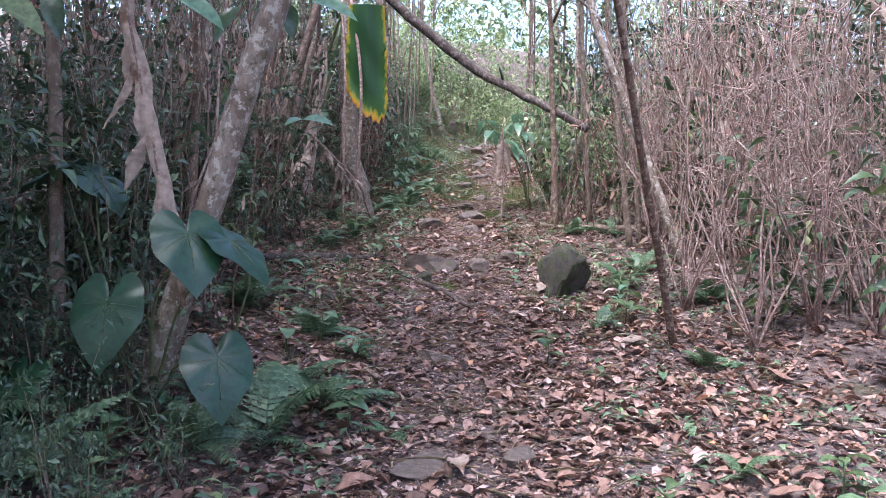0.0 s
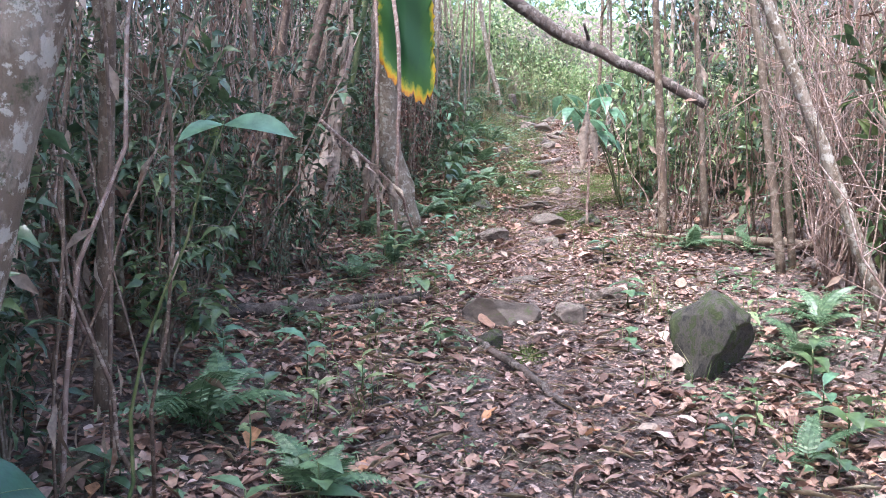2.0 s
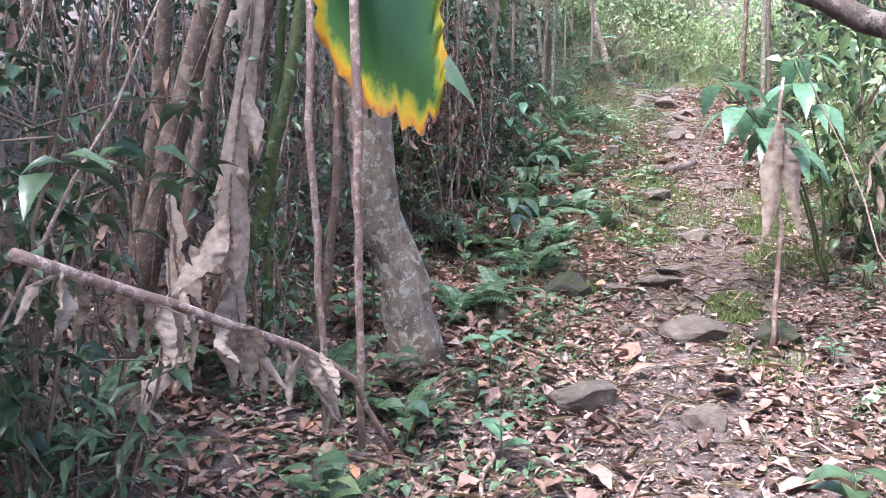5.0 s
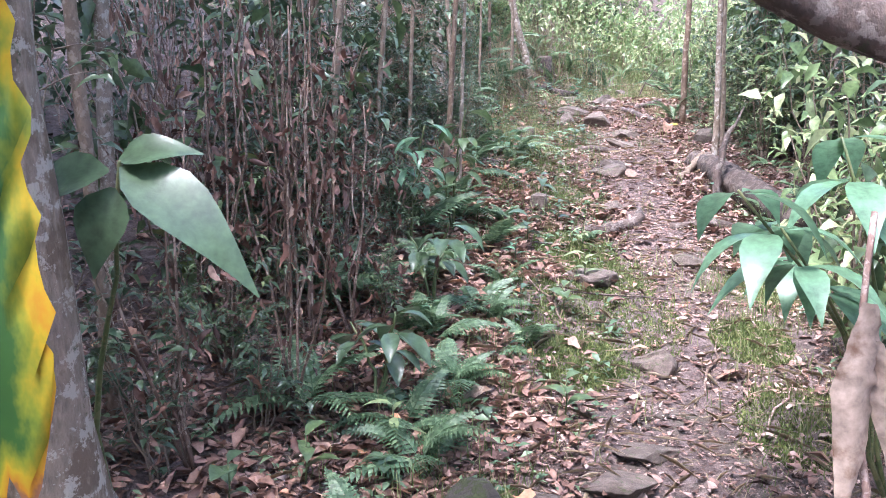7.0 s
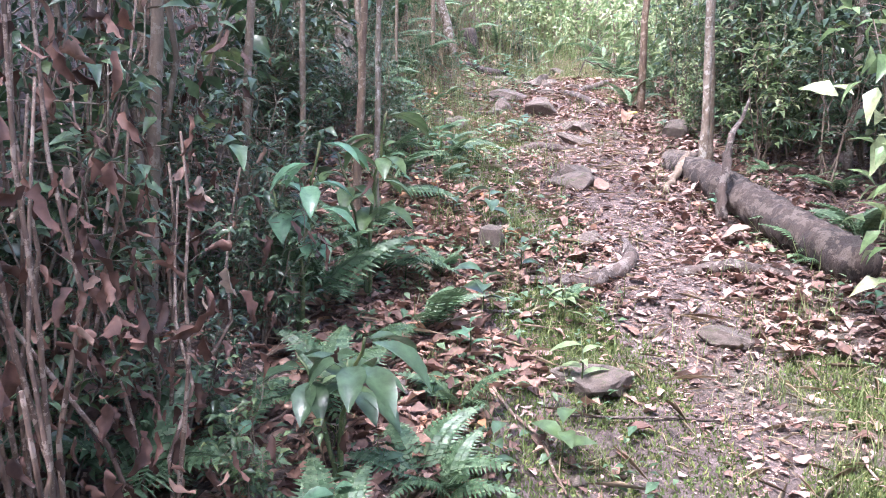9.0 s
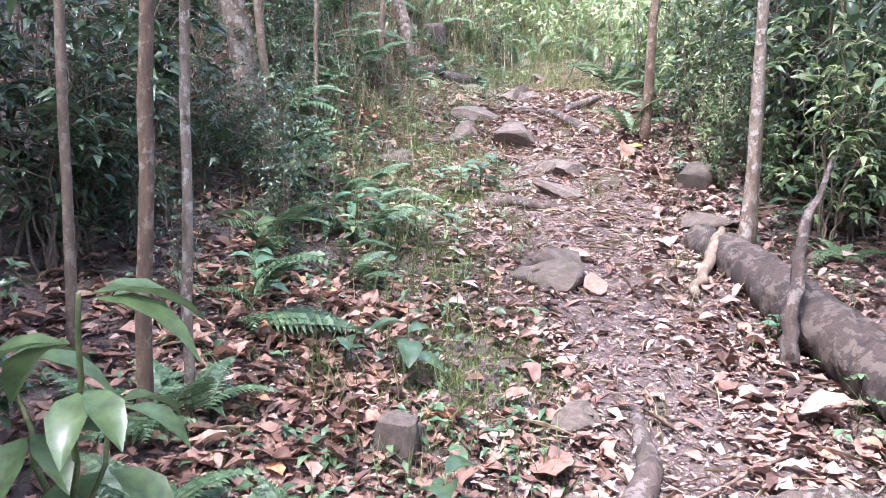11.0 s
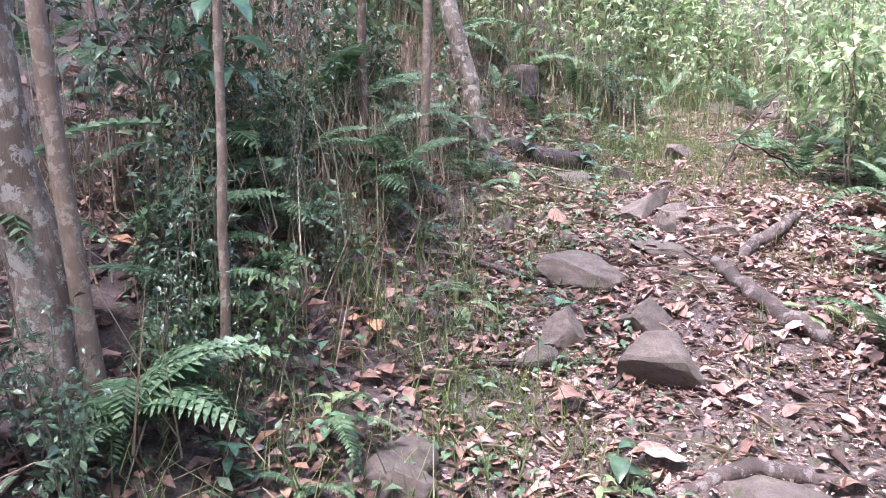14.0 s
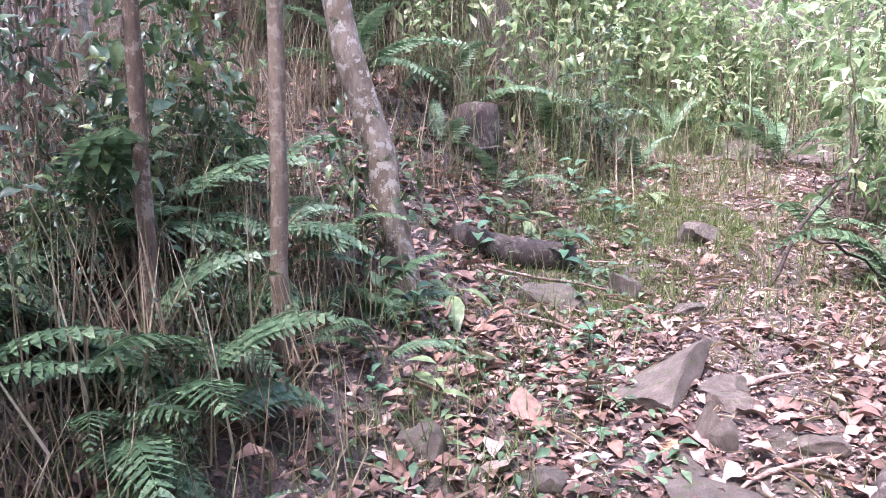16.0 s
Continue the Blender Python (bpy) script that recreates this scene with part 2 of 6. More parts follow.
BROAD3 = strip([0.1, 1.0, 0.55, 0.03], 0.16, 0.2, 0.18)
DIAMOND = (np.array([(0, 0, 0, 0), (0.45, -0.5, 0.02, 0.1), (1, 0, -0.12, 0), (0.45, 0.5, 0.02, 0.1)], float), np.array([(0, 1, 2), (0, 2, 3)]))
CURLED = strip([0.15, 0.75, 1.0, 0.8, 0.35, 0.04], 0.22, 0.32, -0.18)
PINNA = strip([1.0, 0.8, 0.08], 0.0, 0.05, 0.12)
TUFT = DIAMOND


def leaves(template, base, along, up, length, width, jag=0.0):
    tv, tf = template
    along = unit(along)
    side = unit(np.cross(along, up))
    up = np.cross(side, along)
    L, W = np.broadcast_to(length, len(base))[:, None, None], np.broadcast_to(width, len(base))[:, None, None]
    v = base[:, None] + tv[None, :, 0:1] * L * along[:, None] + tv[None, :, 1:2] * W * side[:, None] + (tv[None, :, 2:3] * L + tv[None, :, 3:4] * W) * up[:, None]
    if jag:  # torn and crumpled edges
        v = v + RNG.normal(0, jag, v.shape) * L
    f = tf[None] + (np.arange(len(base)) * len(tv))[:, None, None]
    return v.reshape(-1, 3), f.reshape(-1, 3)


def tube(points, radii, sides=6, knots=0.0, caps=True):
    p = np.array(points, float)
    r = np.broadcast_to(np.array(radii, float), len(p))
    d = unit(np.gradient(p, axis=0))
    ref = np.array([0.31, 0.9, 0.12]) if abs(d[0][2]) > 0.7 else np.array([0.1, 0.15, 1.0])
    a = unit(np.cross(d, ref))
    b = np.cross(d, a)
    th = np.linspace(0, 2 * np.pi, sides, endpoint=False)
    rr = r[:, None] * (1 + knots * RNG.normal(0, 1, (len(p), sides)))
    v = p[:, None] + rr[..., None] * (np.cos(th)[None, :, None] * a[:, None] + np.sin(th)[None, :, None] * b[:, None])
    f = []
    for i in range(len(p) - 1):
        for j in range(sides):
            q = (i * sides + j, i * sides + (j + 1) % sides, (i + 1) * sides + (j + 1) % sides, (i + 1) * sides + j)
            f += [(q[0], q[1], q[2]), (q[0], q[2], q[3])]
    v = v.reshape(-1, 3)
    if caps:
        n = len(v)
        v = np.vstack([v, p[:1] - d[:1] * r[0] * 0.2, p[-1:] + d[-1:] * r[-1] * 0.3])
        for j in range(sides):
            f.append((n, (j + 1) % sides, j))
            f.append((n + 1, (len(p) - 1) * sides + j, (len(p) - 1) * sides + (j + 1) % sides))
    return v, np.array(f)


def joined(pieces):
    vs, fs, n = [], [], 0
    for v, f in pieces:
        vs.append(v)
        fs.append(f + n)
        n += len(v)
    return np.vstack(vs), np.vstack(fs)


def mesh_of(name, geo, mat, smooth=True):
    v, f = geo
    me = bpy.data.meshes.new(name)
    me.vertices.add(len(v))
    me.vertices.foreach_set("co", np.ascontiguousarray(v, dtype=np.float32).ravel())
    me.loops.add(f.size)
    me.loops.foreach_set("vertex_index", np.ascontiguousarray(f, dtype=np.int32).ravel())
    me.polygons.add(len(f))
    me.polygons.foreach_set("loop_start", np.arange(0, f.size, 3, dtype=np.int32))
    me.update(calc_edges=True)
    me.polygons.foreach_set("use_smooth", np.full(len(f), smooth))
    me.materials.append(mat)
    return me


def part(name, geo, mat, parent=None, label="", smooth=True):
    data = geo if isinstance(geo, bpy.types.Mesh) else mesh_of(name, geo, mat, smooth)
    ob = new(name, data)
    ob.parent = parent
    return tagged(ob, label)


def thing(name, label, category, group="", at=(0, 0, 0)):
    ob = new(name)
    ob.empty_display_size = 0.1
    ob.location = at
    return tagged(ob, label, category, group)


# ---- the lie of the land ----
GY, GZ = [-30, -4, 0, 5.8, 9.2, 11.5, 14.5, 16, 18.5, 19.5, 20.4, 21.2, 24, 30, 60], [-3, -0.55, 0.03, 0.82, 1.28, 1.58, 2.10, 2.31, 2.72, 2.77, 2.85, 2.93, 3.4, 4.6, 8.0]
CY, CX = [-4, 0, 5.8, 9, 11, 12, 15, 16.5, 18, 20, 22, 25, 30], [0, 0, 0.05, 0.2, 0.6, 0.7, 0.8, 0.9, 1.0, 1.3, 1.9, 3.6, 8]


def height(x, y):
    x, y = np.asarray(x, float), np.asarray(y, float)
    u = x - np.interp(y, CY, CX)
    left, right = np.clip(-u - 0.75 + np.interp(y, [10, 11.5, 14, 15.5], [0, 0.4, 0.4, 0]), 0, 6), np.clip(u - 0.95, 0, 8)
    bank = np.clip(y - 20.2, 0, 4) * np.clip(-0.5 - u, 0, 2.4) * 0.12
    steep = 0.38 * np.clip(-u - 1.0, 0, 0.9) * np.clip((y - 14.5) / 2, 0, 1)
    return np.interp(y, GY, GZ) + 0.2 * left + 0.08 * right + bank + steep


def ground(x, y):
    """The ground's height with its small unevenness."""
    z = height(x, y)
    return z + 0.018 * np.sin(3.1 * x + 1.7 * y) * np.sin(2.3 * y - 1.1 * x) + 0.012 * np.sin(7.3 * x - 2.1 * y + 1) * np.sin(6.1 * y + 3 * x)


def spot(x, y, sink=0.0):
    return (x, y, float(ground(x, y)) - sink)


def middle(y):
    return float(np.interp(y, CY, CX))


def axis(lo, hi, step, reach):
    out = [1.0 * step * 1.35 ** i for i in range(1, 40)]
    out = np.cumsum(out)
    out = out[out < reach]
    return np.concatenate([lo - out[::-1], np.arange(lo, hi + step / 2, step), hi + out])


gx, gy = axis(-4.0, 5.0, 0.07, 700), axis(-1.5, 24.0, 0.07, 700)
XX, YY = np.meshgrid(gx, gy)
ZZ = ground(XX, YY)
near = (np.abs(XX) < 6) & (YY > -3) & (YY < 26)
ZZ = ZZ + np.where(near, RNG.normal(0, 0.006, ZZ.shape), 0)
nx, ny = len(gx), len(gy)
ii, jj = np.meshgrid(np.arange(nx - 1), np.arange(ny - 1))
q = (jj * nx + ii).ravel()
soil = new("ground", mesh_of("ground", (np.stack([XX, YY, ZZ], -1).reshape(-1, 3), np.vstack([np.stack([q, q + 1, q + nx + 1], -1), np.stack([q, q + nx + 1, q + nx], -1)])), SOIL))
tagged(soil, "brown forest soil sloping uphill with roots and moss", "ground", kind="structure")

# ---- rocks ----
def boulder(seed, flat, rough=0.16, deep=0.0):
    bm = bmesh.new()
    bmesh.ops.create_icosphere(bm, subdivisions=4, radius=1)
    r = random.Random(seed)
    cuts = [Vector((r.gauss(0, 1), r.gauss(0, 1), r.gauss(0, 0.8))).normalized() for _ in range(11)]
    depth = [r.uniform(0.42, 0.74) + deep for _ in cuts]
    for v in bm.verts:
        p = v.co.copy()
        for c, d in zip(cuts, depth):
            over = p.dot(c) - d
            if over > 0:
                p -= c * over
        p *= 1 + 0.5 * rough * noise.noise(p * 1.7 + Vector((seed, 0, 0))) + 0.04 * noise.noise(p * 5 + Vector((0, seed, 0))) + 0.03 * noise.noise(p * 13 + Vector((0, seed, 0)))
        p.z *= flat
        v.co = p
    me = bpy.data.meshes.new("rock")
    bm.to_mesh(me)
    bm.free()
    for p in me.polygons:
        p.use_smooth = True
    me.set_sharp_from_angle(angle=radians(22))
    return me


def fitted(me):
    """Scale a rock to a box one wide, one deep and one tall that stands on z = 0."""
    co = np.array([v.co for v in me.vertices])
    lo, hi = co.min(0), co.max(0)
    co = (co - (lo + hi) / 2) / (hi - lo)
    co[:, 2] += 0.5
    me.vertices.foreach_set("co", co.astype(np.float32).ravel())
    me.update()
    return me


ROUND = [fitted(boulder(i, 0.6, 0.3, 0.12)) for i in range(5)]
ANGULAR = [fitted(boulder(40 + i, 0.5, 0.1, -0.06)) for i in range(5)]
SLAB = [fitted(boulder(60 + i, 0.3, 0.2, 0.0)) for i in range(5)]
MOSS_ROCK = [fitted(boulder(80 + i, 0.6, 0.3, 0.06)) for i in range(3)]
for pool, mat in ((ROUND, STONE), (ANGULAR, STONE), (SLAB, STONE), (MOSS_ROCK, MOSSY)):
    for me in pool:
        me.materials.append(mat)
KINDS = {"r": (ROUND, "rounded brown-grey rock bedded in leaf litter"), "a": (ANGULAR, "angular broken grey-brown rock on the trail"),
         "s": (SLAB, "flat worn stone slab sunk in the trail"), "m": (MOSS_ROCK, "squat rock with patches of green moss")}


def rock(x, y, width, tall, kind):
    pool, label = KINDS[kind]
    k = int(abs(x * 137 + y * 53))
    ob = new("rock", pool[k % len(pool)])
    high = max(0.045, tall - 0.2 * width) * 1.5
    turn = (k * 37) % 50 - 25 + 180 * (k % 2)
    ob.matrix_world = pose(*spot(x, y, 0.36 * high), 7 * math.sin(x * 9), 8 * math.cos(y * 7), turn) @ Matrix.Diagonal((width * 1.04, width * 0.78, high, 1))
    return tagged(ob, label, "rock", "rocks on the trail")


# x, y, width, seen height, kind
ROCKS = [
    (-0.05, 3.06, 0.29, 0.10, "s"), (-0.03, 4.35, 0.20, 0.10, "r"), (0.30, 3.11, 0.15, 0.09, "s"), (-0.08, 6.55, 0.41, 0.22, "r"), (0.27, 6.51, 0.21, 0.15, "r"),
    (-0.13, 6.09, 0.14, 0.12, "m"), (-0.13, 8.42, 0.24, 0.15, "r"), (0.28, 8.36, 0.15, 0.11, "r"), (0.52, 6.86, 0.19, 0.12, "r"), (1.15, 6.71, 0.23, 0.08, "s"),
    (0.06, 7.31, 0.20, 0.07, "s"), (-0.24, 9.75, 0.25, 0.18, "m"), (0.00, 9.78, 0.16, 0.08, "r"), (0.21, 9.90, 0.25, 0.11, "s"), (0.32, 10.12, 0.23, 0.09, "s"),
    (0.03, 9.20, 0.13, 0.08, "s"), (0.32, 9.22, 0.30, 0.16, "s"), (0.67, 9.20, 0.20, 0.15, "m"), (0.47, 10.88, 0.19, 0.12, "r"), (0.26, 11.87, 0.29, 0.14, "r"),
    (0.87, 12.27, 0.21, 0.11, "r"), (0.48, 10.92, 0.20, 0.13, "s"), (0.58, 14.37, 0.31, 0.14, "r"), (0.00, 13.11, 0.14, 0.09, "r"), (1.50, 15.17, 0.34, 0.16, "s"),
    (-0.12, 16.19, 0.22, 0.12, "r"), (0.51, 13.32, 0.16, 0.09, "s"), (-0.02, 13.06, 0.13, 0.15, "a"), (0.46, 12.94, 0.14, 0.07, "s"), (-0.14, 16.10, 0.25, 0.13, "a"),
    (0.88, 16.08, 0.32, 0.16, "a"), (0.81, 15.67, 0.30, 0.13, "a"), (1.65, 15.84, 0.22, 0.22, "r"), (-0.05, 15.54, 0.21, 0.07, "s"), (0.61, 14.52, 0.29, 0.17, "a"),
    (1.78, 16.05, 0.31, 0.16, "r"), (0.46, 17.67, 0.38, 0.18, "r"), (0.70, 16.83, 0.31, 0.25, "a"), (0.70, 17.22, 0.23, 0.15, "a"), (0.37, 17.07, 0.18, 0.17, "s"),
    (0.26, 16.91, 0.19, 0.11, "s"), (0.09, 18.10, 0.14, 0.12, "r"), (0.99, 18.42, 0.14, 0.08, "r"), (1.20, 18.22, 0.14, 0.08, "r"), (1.27, 20.16, 0.25, 0.16, "a"),
    (0.50, 19.31, 0.26, 0.13, "r"), (0.84, 19.47, 0.14, 0.13, "r"), (0.92, 18.22, 0.09, 0.11, "s"), (0.89, 17.97, 0.33, 0.12, "s"), (0.80, 18.11, 0.11, 0.07, "s"),
    (0.90, 18.23, 0.10, 0.14, "s"), (1.05, 19.19, 0.13, 0.04, "r"), (0.99, 18.49, 0.15, 0.10, "s"), (0.43, 18.01, 0.12, 0.09, "s"),
]
for row in ROCKS:
    rock(*row)
# the tilted wedge of stone near the trail end
wedge = new("rock", ANGULAR[1])
wedge.matrix_world = pose(*spot(0.86, 18.57, 0.08), 4, -7, 38) @ Matrix.Diagonal((0.44, 0.24, 0.19, 1))
tagged(wedge, "long tilted wedge of grey rock with a dark side", "rock", "rocks on the trail")
mossy = new("boulder", fitted(boulder(21, 0.85, 0.5, 0.1)))
mossy.data.materials.append(MOSSY)
mossy.matrix_world = pose(*spot(0.88, 5.82, 0.14), 0, -6, 30) @ Matrix.Diagonal((0.4, 0.36, 0.48, 1))
tagged(mossy, "rounded boulder covered in green moss beside the trail", "boulder")

# ---- trunks, limbs and logs ----
def bent(points, n=14, wobble=0.012, seed=1):
    p = np.array(points, float)
    s = np.linspace(0, len(p) - 1, n)
    r = np.random.default_rng(seed)
    out = np.stack([np.interp(s, np.arange(len(p)), p[:, i]) for i in range(3)], -1)
    k = np.ones(3) / 3
    for i in range(3):
        out[1:-1, i] = np.convolve(out[:, i], k, "same")[1:-1]
    return out + r.normal(0, wobble, out.shape)


def crown(centre, size, count, leaf, seed, template=DIAMOND):
    """A clump of leaves on hidden twigs: leaves gather in small sprays with gaps between them."""
    r = np.random.default_rng(seed)
    sprays = max(6, count // 9)
    c = unit(r.normal(0, 1, (sprays, 3))) * (r.random((sprays, 1)) ** 0.45) * np.array(size) + np.array(centre)
    k = r.integers(0, sprays, count)
    base = c[k] + r.normal(0, leaf * 1.1, (count, 3))
    out = unit(base - c[k] + 1e-4) + r.normal(0, 0.35, (count, 3)) + np.array([0, 0, -0.25])
    up = np.array([0, 0, 1.0]) + r.normal(0, 0.45, (count, 3))
    L = leaf * r.uniform(0.6, 1.3, count)
    return leaves(template, base, out, up, L, L * r.uniform(0.36, 0.55, count))


def tree(x, y, points, r0, r1, mat, label, crown_at=None, crown_size=(1.2, 1.2, 0.8), count=900, limbs=3, seed=3, leaf=0.11, leafmat=None, flare=1.35, name="tree", group=""):
    """Tapered trunk through the given points (relative to its base), with limbs and a leafy crown."""
    ob = thing(name, label, "tree", group, at=spot(x, y, 0.05))
    p = bent(points, 18, r0 * 0.12, seed)
    rad = np.interp(np.linspace(0, 1, len(p)), [0, 0.06, 0.2, 1], [r0 * flare, r0 * 1.1, r0, r1])
    part("trunk", tube(p, rad, 12, 0.035), mat, ob)
    rr = np.random.default_rng(seed)
    top = np.array(points[-1], float)
    for i in range(limbs):
        a = 2 * math.pi * (i + rr.random()) / max(1, limbs)
        s = p[int(len(p) * rr.uniform(0.62, 0.95))]
        e = s + np.array([math.cos(a) * rr.uniform(0.6, 1.3), math.sin(a) * rr.uniform(0.6, 1.3), rr.uniform(0.5, 1.2)])
        part("limb", tube(bent([s, (s + e) / 2 + [0, 0, 0.1], e], 8, 0.02, seed + i), np.linspace(r1 * 0.9, r1 * 0.25, 8), 6), mat, ob)
    if count:
        part("crown", crown(top if crown_at is None else crown_at, crown_size, count, leaf, seed), leafmat or GREEN, ob, "green leafy crown")
    return ob


first = tree(-1.18, 3.2, [(0, 0, 0), (0.27, 0, 0.85), (0.55, 0.0, 1.7), (0.86, 0.03, 2.8), (1.0, 0.1, 5.0)], 0.054, 0.042, PALE_BARK,
     "slender leaning tree with pale blotched lichen bark", seed=4, crown_size=(1.8, 1.8, 0.9), count=1400)
for base, d, L, mat in (((-0.98, 3.1, 2.26), (0.85, -0.1, -0.45), 0.2, LANCE), ((-0.5, 3.12, 2.26), (0.9, -0.2, -0.25), 0.19, LANCE), ((-0.62, 3.3, 2.3), (0.2, -0.3, -0.9), 0.16, DEEP),
                        ((-1.66, 3.05, 2.27), (0.8, -0.1, -0.5), 0.27, BRIGHT), ((-1.5, 3.2, 2.3), (0.3, -0.3, -0.8), 0.2, DEEP), ((-0.8, 3.3, 2.28), (-0.5, -0.3, -0.7), 0.18, DEEP)):
    b = np.array(base) - np.array(first.location) - np.array([0, 0, 0.1])
    start = np.array([0.62, 0.01, 1.95])
    part("limb", tube(bent([start, (start + b) / 2 + [0, 0, 0.14], b], 8, 0.006, 5), np.linspace(0.009, 0.003, 8), 5), GREEN_STEM, first, "thin green leaf stalk")
    part("leaf", leaves(strip([0.1, 0.75, 1.0, 0.9, 0.6, 0.02], 0.14, 0.15, 0.15), b[None], np.array([d]), np.array([(0.0, -0.6, 0.8)]), L, L * 0.42), mat, first, "broad drooping leaf")
tree(-0.84, 8.76, [(0, 0, 0), (-0.03, -0.05, 0.35), (-0.12, -0.12, 0.75), (-0.16, -0.15, 1.3), (-0.12, -0.15, 2.0), (-0.12, -0.1, 3.2), (-0.2, 0, 5.0)], 0.1, 0.07, PALE_BARK,
     "leaning tree with mottled grey bark and flared root foot", seed=5, crown_size=(1.8, 1.8, 0.9), count=1400, flare=1.6)
tree(-0.03, 18.95, [(0, 0, 0), (-0.06, 0, 0.35), (-0.16, 0, 0.8), (-0.26, 0, 1.15), (-0.5, 0.1, 2.6), (-0.6, 0.2, 4.4)], 0.055, 0.04, PALE_BARK,
     "slim leaning tree with pale bark beside a log", seed=6, crown_size=(1.4, 1.4, 0.8), count=900)
tree(-0.94, 15.88, [(0, 0, 0), (-0.04, 0, 0.35), (-0.11, 0, 1.0), (-0.22, 0, 2.2), (-0.3, 0.1, 4.8)], 0.072, 0.055, PALE_BARK,
     "tree with mottled pale and brown bark above ferns", seed=8, crown_size=(1.8, 1.8, 1.0), count=1300)
tree(1.3, 4.6, [(0, 0, 0), (-0.28, -0.5, 0.8), (-0.59, -1.1, 1.6), (-0.8, -1.5, 2.4)], 0.02, 0.012, CANE, "dead reddish sapling leaning over the trail edge", count=0, limbs=2, seed=77, name="sapling", group="saplings beside the trail")
SLIM = [(1.66, 7.35, -0.13, 0.026, 4), (1.9, 6.5, -0.42, 0.035, 4), (1.78, 7.5, -0.1, 0.021, 4), (1.15, 8.45, -0.05, 0.032, 3.2), (1.55, 8.85, -0.06, 0.025, 3.5),
        (1.5, 14.62, 0.0, 0.026, 4.5), (1.6, 14.8, -0.02, 0.02, 4.5), (1.63, 16.93, 0.03, 0.034, 4.5), (2.5, 15.2, -0.04, 0.03, 4), (2.35, 14.4, 0.03, 0.026, 4),
        (-0.3, 18.15, 0.02, 0.022, 4), (-0.57, 17.95, 0.01, 0.02, 4), (-0.6, 16.1, 0.03, 0.013, 4), (-0.92, 18.5, -0.07, 0.025, 4), (-0.82, 15.84, -0.08, 0.024, 4), (-0.66, 13.0, 0.07, 0.019, 4), (-0.95, 13.3, 0.04, 0.015, 4),
        (-0.57, 13.1, 0.04, 0.013, 4), (-1.05, 12.3, 0.1, 0.016, 4), (-2.0, 13.8, -0.05, 0.055, 5), (-1.52, 3.3, -0.02, 0.03, 3.5), (1.75, 11.4, 0.02, 0.028, 4), (2.3, 16.6, 0.02, 0.03, 4.5),
        (-1.5, 12.6, 0.06, 0.03, 4), (-1.15, 11.5, 0.1, 0.02, 3.5), (-1.85, 10.6, 0.03, 0.035, 4), (-1.5, 9.9, -0.05, 0.025, 4), (-1.5, 4.9, 0.04, 0.03, 3.5), (-1.75, 5.6, -0.05, 0.024, 3.5), (-1.9, 6.6, 0.02, 0.036, 4), (-1.6, 7.4, -0.06, 0.02, 3.5), (-2.2, 5.2, 0.0, 0.04, 4)]
for i, (x, y, lean, r, h) in enumerate(SLIM):
    mat = (GREY_STEM, PALE_BARK, GREY_STEM, BROWN_BARK)[i % 4]
    tree(x, y, [(0, 0, 0), (lean * 0.9, 0.02, 1.0), (lean * 1.9, 0.05, 2.0), (lean * 2.6, 0.1, h)], r, r * 0.6, mat, "slender upright sapling with smooth brown bark",
         seed=20 + i, crown_size=(0.7, 0.7, 0.7), count=260, limbs=2, name="sapling", group="saplings beside the trail", leaf=0.09, flare=1.15)

fallen = thing("fallen_tree", "thin dead trunk leaning low across the trail", "fallen tree", at=(1.18, 8.5, 2.35))
part("trunk", tube(bent([(0.25, -0.12, -0.15), (-0.08, 0.05, 0.05), (-0.55, 0.31, 0.32), (-1.01, 0.4, 0.6), (-1.8, 0.5, 1.25), (-2.8, 0.7, 2.3)], 20, 0.006, 9), np.linspace(0.036, 0.062, 20), 10, 0.05), DEADWOOD, fallen)
part("broken_stub", tube(bent([(-0.55, 0.31, 0.34), (-0.62, 0.2, 0.5)], 5, 0.004, 2), np.linspace(0.018, 0.01, 5), 6), DEADWOOD, fallen)


def log(name, pts, radii, label, mat=DEADWOOD, sides=10, knots=0.06, category="log", sink=0.3, n=16):
    p = np.array([(x, y, float(ground(x, y)) + z) for x, y, z in pts])
    ob = part(name, tube(bent(p, n, 0.006 * min(1.0, 16 / n), len(pts)), np.interp(np.linspace(0, 1, n), np.linspace(0, 1, len(radii)), radii), sides, knots), mat)
    return tagged(ob, label, category)


log("fallen_log", [(1.38, 14.9, 0.03), (1.44, 14.4, 0.06), (1.5, 13.8, 0.07), (1.57, 13.3, 0.08), (1.68, 12.8, 0.08)], [0.085, 0.11, 0.115, 0.11], "rough rotting log lying along the trail edge", mat=DARKWOOD, sides=22, knots=0.06, n=60)
log("broken_branch", [(1.33, 13.72, 0.02), (1.33, 13.74, 0.17), (1.38, 13.82, 0.3), (1.42, 13.9, 0.38), (1.6, 14.1, 0.6)], [0.036, 0.028, 0.024, 0.02, 0.006], "splintered dark branch standing against a log", mat=DEADWOOD, knots=0.22, n=18, category="branch")
log("log", [(0.1, 19.68, 0.03), (0.36, 19.73, 0.045), (0.62, 19.78, 0.05)], [0.065, 0.072, 0.07], "short dark sawn log lying across the trail end", mat=DARKWOOD, sides=16, knots=0.015)
log("tree_root", [(1.07, 17.8, 0.02), (1.12, 17.5, 0.035), (1.24, 17.24, 0.035), (1.36, 17.1, 0.01)], [0.025, 0.036, 0.04, 0.03], "thick bare root winding over leaf litter", category="root")
